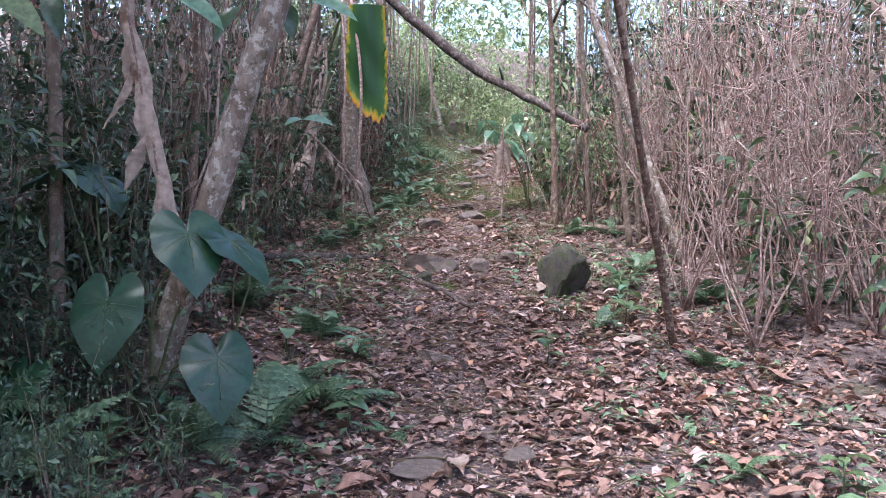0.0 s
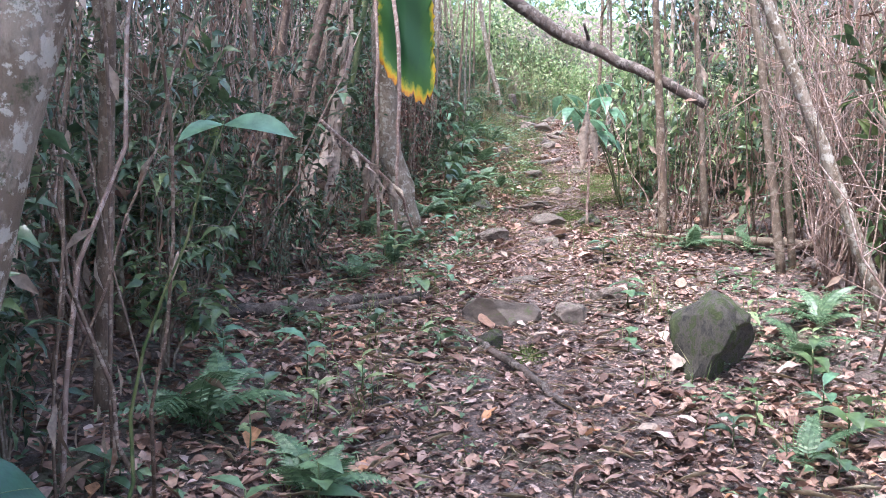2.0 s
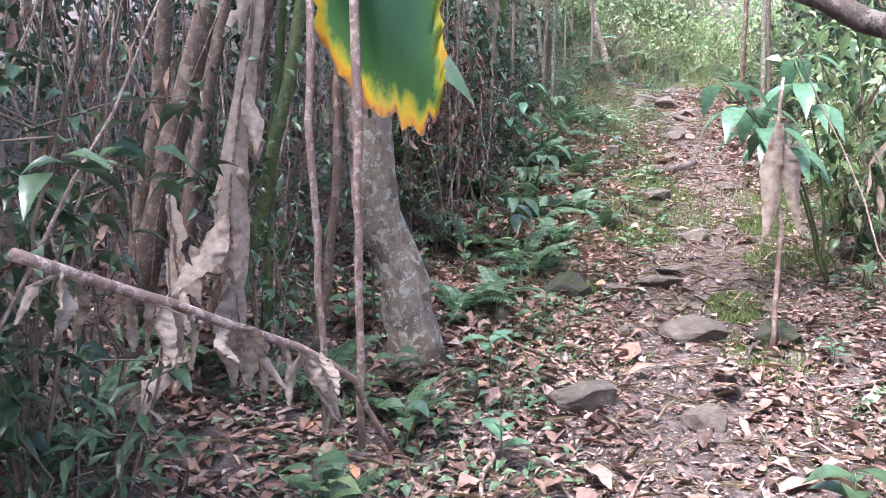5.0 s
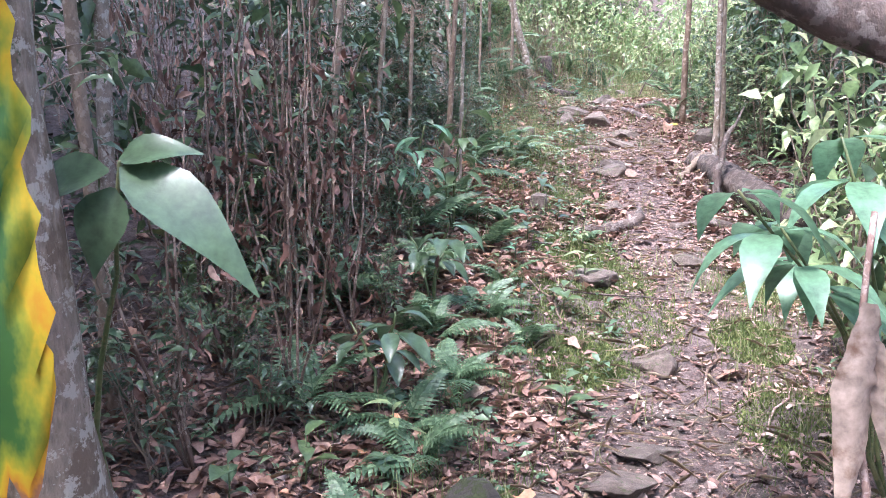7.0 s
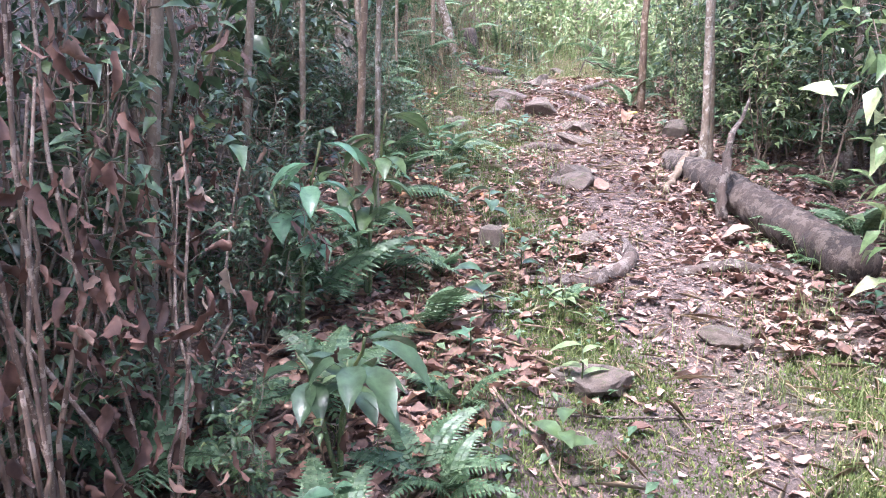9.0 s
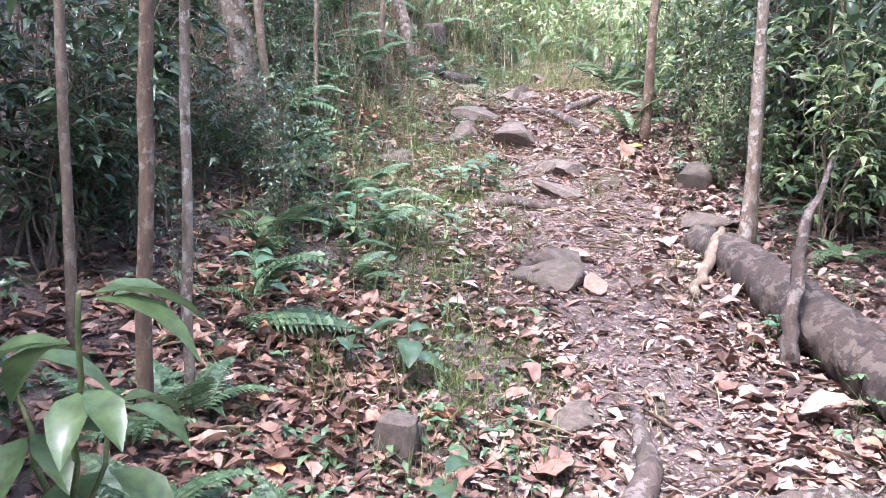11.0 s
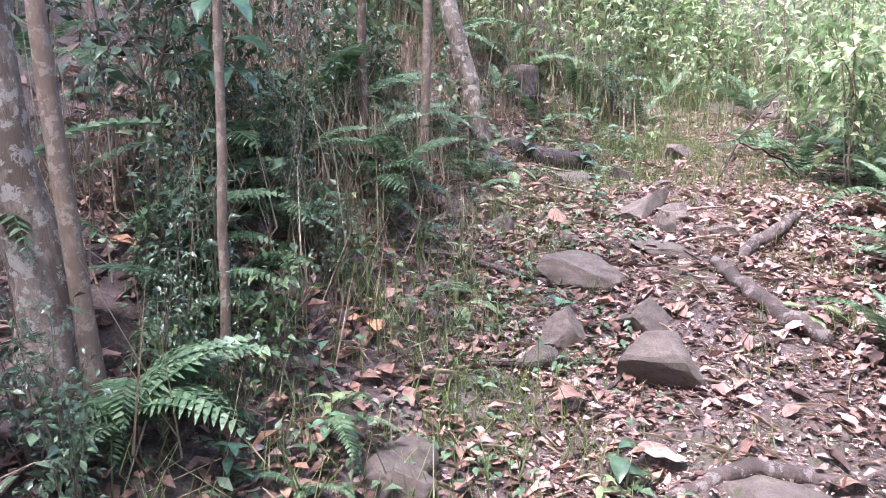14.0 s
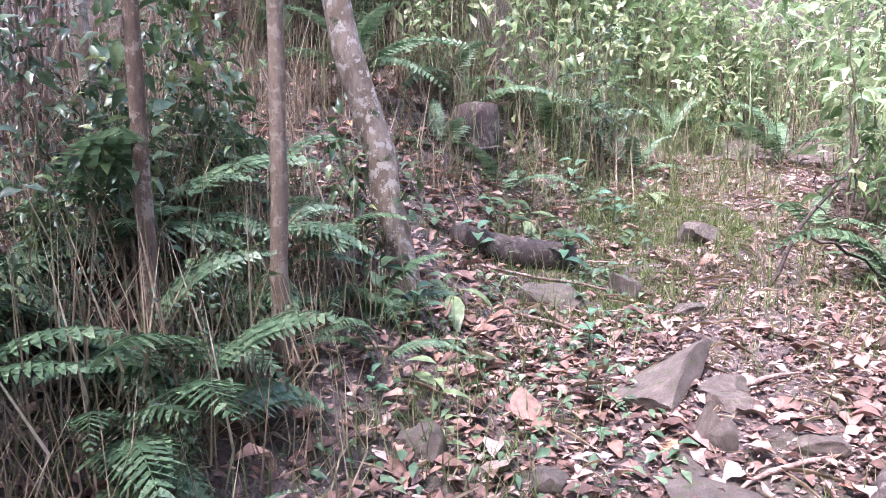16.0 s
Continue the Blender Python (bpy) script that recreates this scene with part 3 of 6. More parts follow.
log("tree_root", [(1.2, 17.85, 0.01), (1.26, 18.0, 0.03), (1.42, 18.18, 0.045), (1.62, 18.45, 0.03)], [0.02, 0.032, 0.036, 0.025], "thick bare root winding over leaf litter", category="root")
log("tree_root", [(-1.5, 6.05, 0.0), (-1.1, 6.35, 0.02), (-0.8, 6.75, 0.015), (-0.45, 7.28, -0.01)], [0.035, 0.04, 0.03, 0.012], "dark root crossing the trail edge", mat=DARKWOOD, knots=0.12, n=24, category="root")
log("tree_root", [(0.15, 12.75, 0.0), (0.45, 12.8, 0.025), (0.66, 13.0, 0.03), (0.72, 13.4, 0.0)], [0.03, 0.04, 0.04, 0.02], "curved worn root across the trail", category="root")
log("tree_root", [(0.2, 15.4, -0.005), (0.5, 15.5, 0.025), (0.85, 15.4, 0.0)], [0.025, 0.035, 0.02], "low worn root across the trail", category="root")
log("tree_root", [(0.85, 12.95, 0.0), (1.1, 12.95, 0.03), (1.4, 12.9, 0.0)], [0.03, 0.04, 0.025], "low worn root across the trail", category="root")
log("tree_root", [(0.6, 16.15, 0), (0.85, 16.3, 0.02), (1.2, 16.25, 0.0)], [0.02, 0.03, 0.02], "low worn root across the trail", category="root")
log("dead_branch", [(-0.29, 17.45, 0.01), (-0.06, 17.6, 0.03), (0.18, 17.62, 0.025), (0.36, 17.57, 0.01)], [0.008, 0.014, 0.014, 0.007], "thin brown branch lying across the trail edge", category="branch")
log("dead_branch", [(1.15, 14.25, 0.02), (1.3, 14.5, 0.06), (1.42, 14.7, 0.13)], [0.02, 0.026, 0.018], "pale broken branch leaning on a rotting log", mat=GREY_STEM, category="branch")
log("tree_root", [(-1.7, 5.9, 0.0), (-1.2, 6.2, 0.03), (-0.95, 6.45, -0.01), (-0.6, 6.75, 0.025), (-0.5, 7.0, 0.0)], [0.03, 0.04, 0.022, 0.03, 0.01], "dark root crossing the trail edge", mat=DARKWOOD, knots=0.18, n=24, category="root")
log("dead_branch", [(1.0, 8.55, 0.03), (1.5, 8.1, 0.06), (2.0, 7.7, 0.08), (2.8, 7.0, 0.12)], [0.02, 0.03, 0.035, 0.03], "grey dead branch lying on the litter", mat=GREY_STEM, category="branch")
log("dead_branch", [(-0.3, 6.3, 0.02), (0.0, 5.7, 0.03), (0.2, 5.3, 0.02)], [0.018, 0.02, 0.012], "dark fallen stick on dead leaves", category="branch")

rs = random.Random(11)
for i in range(70):
    y = rs.uniform(1.5, 21)
    x = middle(y) + rs.choice((-1, 1)) * abs(rs.gauss(0.7, 0.7))
    a, L = rs.uniform(0, 6.28), rs.uniform(0.15, 0.7)
    log("fallen_stick", [(x, y, 0.012), (x + 0.5 * L * math.cos(a) + rs.gauss(0, 0.02), y + 0.5 * L * math.sin(a), 0.03), (x + L * math.cos(a), y + L * math.sin(a), 0.015)],
        [0.004, rs.uniform(0.005, 0.011), 0.003], "thin dry stick lying on leaf litter", mat=rs.choice((TWIG, CANE, DEADWOOD)), sides=5, knots=0, category="stick", n=6)["group"] = "fallen sticks"

# ---- plants ----
def fern_frond(length, seed, pairs=17, width=0.3):
    r = np.random.default_rng(seed)
    n = 9
    s = np.linspace(0, 1, n)
    rise = r.uniform(0.35, 0.75)
    rib = np.stack([s * length * 0.9, 0.05 * length * np.sin(s * 3) * r.normal(), length * (rise * s - (rise + 0.12) * s ** 2.1)], -1)
    t = np.linspace(0.16, 0.99, pairs)
    base = np.stack([np.interp(t, s, rib[:, i]) for i in range(3)], -1)
    d = unit(np.stack([np.interp(t, s, np.gradient(rib[:, i])) for i in range(3)], -1))
    prof = np.sin(np.clip(t * 1.02, 0, 1) ** 0.75 * math.pi) ** 0.8 * (1 - 0.25 * t) * length * width + 0.01
    geo = [tube(rib, np.linspace(0.0035, 0.001, n), 3, caps=False)]
    for side in (-1, 1):
        lat = np.cross(d, [0, 0, 1.0]) * side
        out = lat + d * 0.45 + np.array([0, 0, -0.18])
        geo.append(leaves(PINNA, base, out, np.tile([0, 0, 1.0], (pairs, 1)) + r.normal(0, 0.15, (pairs, 3)), prof * r.uniform(0.85, 1.1, pairs), np.full(pairs, length * 0.9 / pairs * 0.95)))
        # toothed lobes along the larger pinnae
        for k in (0.25, 0.6):
            b = base + unit(out) * (prof * k)[:, None]
            for e in (-1, 1):
                geo.append(leaves(DIAMOND, b, unit(out) * 0.6 + d * e, np.tile([0, 0, 1.0], (pairs, 1)), prof * 0.26 * (1.1 - k), prof * 0.16))
    return joined(geo)


FROND_MESHES = [mesh_of("frond", fern_frond(0.42, 100 + i, 17, 0.24), FERN) for i in range(6)]
SWORD_MESHES = [mesh_of("frond", fern_frond(0.62, 200 + i, 22, 0.12), FERN) for i in range(5)]


rq2 = random.Random(5)


def fern(x, y, size=1.0, fronds=6, kind=0, seed=0, lift=0.0):
    if 15.6 < y < 17.5 and x > -0.6 and size > 0.55:  # the foot of the bank is open here
        x -= 0.35
    r = random.Random(seed)
    ob = thing("fern", "green fern with arching toothed fronds over leaf litter" if kind == 0 else "sword fern with long narrow drooping fronds", "fern", "ferns beside the trail", at=spot(x, y, 0.01 - lift))
    pool = FROND_MESHES if kind == 0 else SWORD_MESHES
    a0 = r.uniform(0, 360)
    hanging = x < 0 and y > 13.5
    for i in range(fronds):
        f = part("frond", r.choice(pool), None, ob)
        s = size * r.uniform(0.65, 1.15)
        turn = r.uniform(-150, 45) if hanging else a0 + i * 360 / fronds + r.uniform(-22, 22)
        up = 0.16 * size * r.random() if hanging else 0
        f.matrix_basis = pose(0, 0, up, r.uniform(-14, 14), r.uniform(-45, 12) if hanging else r.uniform(-55, -8), turn) @ Matrix.Diagonal((s, s, s, 1))
    return ob


FERNS = [(-0.7, 3.3, 1.0, 7), (-0.52, 3.65, 0.8, 6), (-0.95, 3.5, 0.9, 6), (-0.68, 3.85, 0.75, 5), (-1.55, 3.0, 0.9, 6), (-1.2, 2.75, 0.8, 5), (-1.1, 2.35, 0.7, 5), (-1.15, 4.9, 1.0, 6), (-0.45, 4.35, 0.5, 4), (-0.2, 3.4, 0.4, 4),
         (1.25, 5.9, 0.6, 5), (1.5, 6.3, 0.7, 6), (0.95, 4.9, 0.5, 5), (1.35, 4.2, 0.5, 5), (1.75, 5.4, 0.8, 6), (1.1, 3.0, 0.5, 4), (1.25, 8.1, 0.6, 5), (1.6, 7.9, 0.7, 5),
         (-0.98, 7.1, 0.7, 6), (-0.8, 7.5, 0.6, 5), (-0.75, 9.25, 0.8, 6), (-0.6, 9.5, 0.7, 5), (-1.1, 8.35, 0.8, 6), (-0.75, 8.25, 0.6, 5), (-0.45, 10.0, 0.8, 6), (-0.35, 10.5, 0.75, 5),
         (-0.5, 10.9, 0.7, 6), (-0.25, 11.2, 0.6, 5), (-0.1, 11.0, 0.6, 5), (-0.6, 11.6, 0.7, 6), (-0.3, 12.1, 0.7, 5), (-0.5, 12.6, 0.8, 6), (-0.25, 12.7, 0.6, 5), (0.3, 12.6, 0.4, 4),
         (2.1, 14.0, 0.8, 6), (1.95, 14.6, 0.7, 6), (1.6, 13.0, 0.6, 5), (-0.6, 14.6, 0.8, 6), (-0.65, 15.1, 0.9, 6), (-0.5, 15.5, 0.8, 5), (-0.35, 15.1, 0.6, 5), (-0.9, 15.0, 0.9, 6),
         (-0.75, 16.3, 0.9, 6), (-0.55, 16.7, 0.9, 6), (-0.75, 17.4, 1.0, 7), (-0.55, 17.9, 0.9, 6), (-0.95, 17.8, 1.0, 6), (-0.45, 18.3, 0.8, 6), (-0.5, 17.2, 0.7, 5), (-0.2, 18.6, 0.7, 5), (-1.2, 14.2, 0.9, 6),
         (-0.38, 17.75, 1.2, 6), (-0.75, 18.05, 1.25, 6), (-0.4, 18.45, 1.1, 6), (-0.3, 18.8, 1.0, 5), (-0.65, 18.3, 1.2, 6), (-0.95, 18.1, 1.3, 6), (-0.1, 18.75, 0.8, 5), (-0.6, 19.1, 1.2, 6),
         (-0.55, 16.95, 1.2, 6), (-0.75, 15.8, 1.1, 6), (-0.4, 16.2, 0.8, 5), (1.72, 13.55, 0.9, 6), (1.62, 13.15, 0.8, 6), (1.9, 13.3, 1.0, 6), (-0.55, 13.1, 0.9, 6), (-0.5, 13.6, 0.9, 6),
         (-0.75, 12.2, 1.0, 6), (-1.0, 11.0, 1.0, 6), (-0.9, 10.2, 1.0, 6), (-0.7, 4.6, 0.7, 5), (-1.35, 2.55, 1.0, 6), (-1.7, 2.7, 1.1, 6), (-0.9, 3.05, 0.8, 6)]
for i, (x, y, s, k) in enumerate(FERNS):
    fern(x, y, s * (1.08 if y < 13 else 0.95), k + (1 if y < 13 else -1), 0, i)
for i, (x, y, s, k) in enumerate([(0.0, 20.55, 0.8, 4), (0.32, 20.5, 0.75, 4), (0.1, 21.1, 1.0, 3), (0.6, 21.5, 1.0, 3), (2.0, 19.6, 1.1, 7), (2.2, 18.6, 1.0, 6), (1.95, 17.6, 0.9, 6), (1.9, 17.0, 0.8, 5), (2.3, 19.2, 1.2, 7), (1.2, 21.5, 1.0, 5), (0.0, 21.2, 1.2, 6), (0.5, 21.6, 1.2, 6), (0.9, 22.0, 1.1, 6), (1.5, 22.1, 1.1, 6), (2.2, 21.8, 1.2, 6), (2.9, 21.4, 1.2, 6), (-0.5, 20.6, 1.2, 6), (-0.2, 22.0, 1.3, 6), (2.5, 20.6, 1.0, 6), (1.9, 20.3, 0.8, 5)]):
    fern(x, y, s, k, 1, 300 + i, 0.0)
for i in range(16):  # narrow pale fronds hanging over the foot of the bank
    fern(rq2.uniform(-0.6, -0.05), 14.3 + 0.27 * i, rq2.uniform(0.35, 0.6), 4, 1, 360 + i)
for i in range(9):  # fronds on the open bank
    fern(rq2.uniform(-0.7, -0.15), 10.2 + 0.35 * i, rq2.uniform(0.5, 0.8), 5, 0, 380 + i)
for i in range(70):
    y = rs.uniform(2, 22)
    side = rs.choice((-1, 1))
    fern(middle(y) + side * rs.uniform(1.3, 3.4), y, rs.uniform(0.6, 1.2), 5, rs.choice((0, 0, 1)), 400 + i)


def shrub_shapes(kind, n):
    """Woody shrubs: several thin stems from one foot, leaves in sprays along them."""
    out = []
    for s in range(n):
        r = np.random.default_rng(kind * 50 + s)
        h = (1.5, 2.2, 1.0)[kind]
        stems, foot = [], []
        for i in range((4, 4, 5)[kind]):
            a, sp = r.uniform(0, 6.28), r.uniform(0.1, 0.45)
            hh = h * r.uniform(0.6, 1.15)
            pts = bent([(0.04 * math.cos(a), 0.04 * math.sin(a), 0), (sp * 0.4 * math.cos(a), sp * 0.4 * math.sin(a), hh * 0.5), (sp * math.cos(a), sp * math.sin(a), hh)], 8, 0.02, s * 9 + i)
            stems.append(tube(pts, np.linspace(0.009, 0.003, 8), 4, caps=False))
            foot.append(pts)
        pts = np.vstack([f[2:] for f in foot])
        count = (220, 320, 240)[kind]
        k = r.integers(0, len(pts), count)
        base = pts[k] + r.normal(0, 0.075, (count, 3))
        out_d = base - pts[k] + r.normal(0, 0.03, (count, 3)) + np.array([0, 0, -0.02])
        L = (0.115, 0.065, 0.1)[kind] * r.uniform(0.55, 1.5, count)
        fol = leaves((BROAD3, SIMPLE, SIMPLE)[kind], base, out_d, np.array([0, 0, 1.0]) + r.normal(0, 0.4, (count, 3)), L, L * (0.5, 0.48, 0.28)[kind])
        out.append((stems, fol))
    return out


def shrub_set(kind, mat, label, n=4):
    made = []
    for st, fo in shrub_shapes(kind, n):
        ob = thing("shrub", label, "shrub", "undergrowth beside the trail", at=(0, -900, 0))
        for g in st:
            part("stem", g, GREY_STEM, ob)
        part("foliage", fo, mat, ob)
        made.append(ob)
    return made


def leafy_bush(seed, mat=None, label="dense dark bush with glossy drooping leaves"):
    """Dense bush: branching twigs that end in sprays of drooping glossy leaves."""
    r = np.random.default_rng(seed)
    ob = thing("shrub", label, "shrub", "undergrowth beside the trail", at=(0, -900, 0))
    spray = []
    for i in range(6):
        a, sp, hh = r.uniform(0, 6.28), r.uniform(0.15, 0.5), r.uniform(0.8, 1.7)
        pts = bent([(0.03 * math.cos(a), 0.03 * math.sin(a), 0), (sp * 0.4 * math.cos(a), sp * 0.4 * math.sin(a), hh * 0.5), (sp * math.cos(a), sp * math.sin(a), hh)], 9, 0.02, seed * 9 + i)
        g = [tube(pts, np.linspace(0.01, 0.003, 9), 5, caps=False)]
        for m in range(10):
            b = pts[r.integers(2, 9)]
            e = b + np.array([r.normal(0, 0.16), r.normal(0, 0.16), r.uniform(-0.04, 0.16)])
            g.append(tube([b, (b + e) / 2 + [0, 0, 0.02], e], [0.004, 0.003, 0.0015], 3, caps=False))
            spray.append(e)
        part("stem", joined(g), GREY_STEM, ob)
    c = np.repeat(np.array(spray), 7, axis=0)
    n = len(c)
    a = r.uniform(0, 6.28, n)
    d = np.stack([np.cos(a), np.sin(a), r.uniform(-0.7, 0.25, n)], -1)
    L = r.uniform(0.05, 0.125, n)
    part("foliage", leaves(BROAD3, c + d * 0.015 + r.normal(0, 0.025, (n, 3)), d, np.array([0, 0, 1.0]) + r.normal(0, 0.3, (n, 3)), L, L * r.uniform(0.36, 0.56, n)), mat or (DEEP if seed % 3 else GREEN), ob)
    return ob


LEAFY = [leafy_bush(640 + i) for i in range(5)]
# bushes in the paler leaf, where brightness comes from colour
SUN_TINTED_BUSHES = [leafy_bush(690 + i, BRIGHT, "bush with pale yellow-green leaves, coloured as if sunlit") for i in range(4)]
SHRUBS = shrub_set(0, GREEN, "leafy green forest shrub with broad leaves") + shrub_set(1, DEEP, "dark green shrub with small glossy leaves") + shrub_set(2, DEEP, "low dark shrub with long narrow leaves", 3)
SUN_TINTED_SHRUBS = shrub_set(0, BRIGHT, "yellow-green shrub at the clearing, coloured as if sunlit") + shrub_set(2, BRIGHT, "narrow-leaved shrub at the clearing, coloured as if sunlit", 2)


SEED_LEAVES = [mesh_of("leaf", leaves(tm, np.zeros((1, 3)), np.array([[1.0, 0, 0]]), np.array([[0, 0, 1.0]]), 0.085, 0.085 * w), m)
               for tm, w, m in ((BROAD, 0.55, GREEN), (OVAL, 0.6, FERN), (NARROW, 0.32, BRIGHT), (BROAD, 0.5, LANCE), (BROAD, 0.6, DEEP))]
SEED_STEM = mesh_of("stem", tube([(0, 0, 0), (0.006, 0, 0.07), (0.004, 0.004, 0.13)], [0.003, 0.0025, 0.002], 5), GREEN_STEM)


def seedling(x, y, size, kind, count, seed):
    r = random.Random(seed)
    ob = thing("seedling", "small green seedling growing through leaf litter", "seedling", "seedlings on the trail edge", at=spot(x, y, 0.005))
    ob.scale = (size, size, size)
    part("stem", SEED_STEM, None, ob)
    for i in range(count):
        lf = part("leaf", SEED_LEAVES[kind], None, ob)
        s = r.uniform(0.7, 1.25)
        lf.matrix_basis = pose(0.004, 0.002, 0.13 * (0.4 + 0.6 * i / (count - 1)), r.uniform(-15, 15), r.uniform(-30, 12), i * 137 + r.uniform(-20, 20)) @ Matrix.Diagonal((s, s, s, 1))
    return ob


for i in range(190):
    y = rs.uniform(2.2, 21)
    u = rs.choice((-1, -1, 1)) * rs.uniform(0.4, 1.4)
    seedling(middle(y) + u, y, rs.uniform(0.6, 1.5), rs.randrange(5), rs.randint(4, 6), i)

# cane thickets: dead upright stems with hanging dry leaves
CANE_MESHES = []
for i in range(6):
    r = np.random.default_rng(70 + i)
    h = r.uniform(1.6, 3.6)
    p = bent([(0, 0, 0), (r.normal(0, 0.08), r.normal(0, 0.08), h * 0.5), (r.normal(0, 0.22), r.normal(0, 0.22), h)], 10, 0.014, i)
    CANE_MESHES.append(mesh_of("cane", tube(p, np.linspace(r.uniform(0.004, 0.009), 0.003, 10), 6, 0.04), CANE if i % 3 else TWIG))
HANG = []
for i in range(4):
    r = np.random.default_rng(90 + i)
    n = 60
    b = np.stack([r.normal(0, 0.2, n), r.normal(0, 0.2, n), r.uniform(0.15, 1.9, n)], -1)
    L = r.uniform(0.05, 0.15, n)
    HANG.append(mesh_of("dry_leaves", leaves(DRY, b, np.array([0, 0, -1.0]) + r.normal(0, 0.35, (n, 3)), r.normal(0, 1, (n, 3)), L, L * r.uniform(0.16, 0.34, n)), PAPER if i % 2 else RUSSET))


def cane_clump(x, y, canes=9, seed=0, size=1.0):
    r = random.Random(seed)
    ob = thing("cane_clump", "thicket of dead brown upright canes with hanging dry leaves", "cane thicket", "dead cane thickets", at=spot(x, y, 0.02))
    for i in range(canes):
        c = part("cane", r.choice(CANE_MESHES), None, ob)
        c.matrix_basis = pose(r.gauss(0, 0.16), r.gauss(0, 0.16), 0, r.gauss(0, 10), r.gauss(0, 10), r.uniform(0, 360)) @ Matrix.Diagonal((size, size, size * r.uniform(0.6, 1.2), 1))
    d = part("dry_leaves", r.choice(HANG), None, ob, "papery hanging dead leaves")
    d.matrix_basis = pose(0, 0, 0, 0, 0, r.uniform(0, 360))
    return ob


for i in range(80):
    side = -1 if i % 2 else 1
    y = rs.uniform(3.8, 9.8) if i < 54 else rs.uniform(10, 19)
    u = rs.uniform(1.25, 1.8) + abs(rs.gauss(0, 0.9)) + (0.7 if i >= 54 else 0.0)
    if side < 0 and 5.8 < y < 9:
        u += 0.5 if 6.2 < y < 7.9 else 0.1
    cane_clump(middle(y) + side * u, y, rs.randint(6, 10), i, rs.uniform(0.8, 1.15))
cane_clump(1.2, 8.6, 9, 901, 0.6)
cane_clump(1.35, 8.9, 9, 902, 0.6)


def place_shrub(pool, x, y, s):
    if -2.1 < x < -0.4 and 13.6 < y < 16.5 and s > 0.3:  # the mottled tree stands free of bushes
        x -= 1.4
    kind, turn = rs.choice(pool), rs.uniform(0, 360)
    if abs(x - middle(min(y, 19))) > 2.3 and y < 19:  # further off the thicket leaves take over
        return
    if 8.9 < y < 13.2 and -1.25 < x < 0:  # the bank is open, with ferns and dead leaves
        return
    ob = copy_thing(kind, pose(*spot(x, y, 0.02), 0, 0, turn))
    ob.scale = (s, s, s)


for i in range(112):
    y = rs.uniform(3.2, 22)
    side = -1 if rs.random() < (0.75 if y < 9.5 else 0.5) else 1
    u = 1.3 + abs(rs.gauss(0, 1.2)) + (0.5 if side > 0 and y < 9.5 else 0)
    if side < 0 and 13.8 < y < 18.8:
        u += 1.1
    x = middle(min(y, 19)) + side * u
    pool = SUN_TINTED_SHRUBS if y > 19 else SHRUBS[:4] + SHRUBS[:4] + SHRUBS[4:6] if y > 9.5 else SHRUBS
    place_shrub(pool, x, y, rs.uniform(0.6, 1.2) * (0.55 if u < 1.6 else 0.8 if u < 2.1 else 1.0))
for i in range(20):  # dense dark undergrowth where the walk begins
    place_shrub(SHRUBS[4:], rs.uniform(-2.6, -1.25), rs.uniform(2.4, 4.8), rs.uniform(0.45, 0.95))
for i in range(24):  # taller bushes leaning in over the upper trail
    y = rs.uniform(11, 21)
    side = -1 if i % 2 else 1
    place_shrub(SUN_TINTED_SHRUBS if y > 17 or i % 4 == 0 else SHRUBS[:8], middle(min(y, 19)) + side * rs.uniform(2.0, 3.4), y, rs.uniform(1.4, 2.0))
for i in range(30):  # bushes that close the view where the trail bends away
    x = rs.uniform(-2.5, 5.0)
    place_shrub(SUN_TINTED_SHRUBS if i % 3 else SHRUBS, x, rs.uniform(21.3, 23.8) + (0.4 if 0.8 < x < 3 else 0), rs.uniform(0.35, 0.9))
for x, y, s in ((2.2, 19.3, 0.9), (2.5, 19.9, 1.2), (2.15, 20.4, 0.8), (2.6, 18.8, 1.1), (2.3, 18.2, 0.8), (2.9, 19.4, 1.4), (2.4, 20.9, 1.0)):
    place_shrub(SUN_TINTED_SHRUBS, x, y, s)
for i in range(18):  # dark undergrowth above the upper bank
    place_shrub(SHRUBS[4:8] + SHRUBS[:2], rs.uniform(-2.6, -1.0), rs.uniform(17.2, 21), rs.uniform(0.5, 1.0))
for i in range(12):  # leafy bushes above the middle bank
    y = rs.uniform(10.5, 15)
    place_shrub(SHRUBS[:6], middle(y) - rs.uniform(1.7, 2.6), y, rs.uniform(0.6, 1.0))
for i in range(10):  # green bushes in the dead thicket
    place_shrub(SHRUBS[:4], rs.uniform(1.7, 3.0), rs.uniform(5, 9.5), rs.uniform(0.5, 0.9))
for i in range(9):
    cane_clump(rs.uniform(-2.2, -1.0), rs.uniform(17, 20.5), 7, 950 + i, rs.uniform(0.7, 1.0))
for i in range(7):  # small-leaved bush behind the mottled tree
    place_shrub(SHRUBS[4:8], rs.uniform(-1.6, -0.75), rs.uniform(16.55, 17.6), rs.uniform(0.4, 0.6))
for i in range(8):
    place_shrub(SHRUBS[:3] + SHRUBS[4:6], rs.uniform(-1.9, -1.25), rs.uniform(16.7, 18), rs.uniform(0.45, 0.75))
for i in range(12):  # dark bushes behind the rotting log
    place_shrub(SHRUBS, rs.uniform(2.3, 3.6), rs.uniform(12.5, 17), rs.uniform(0.9, 1.4))
for i in range(16):  # low leafy plants on the bank
    y = rs.uniform(9.6, 14)
    place_shrub(SHRUBS, middle(y) - rs.uniform(1.15, 1.9), y, rs.uniform(0.25, 0.42))
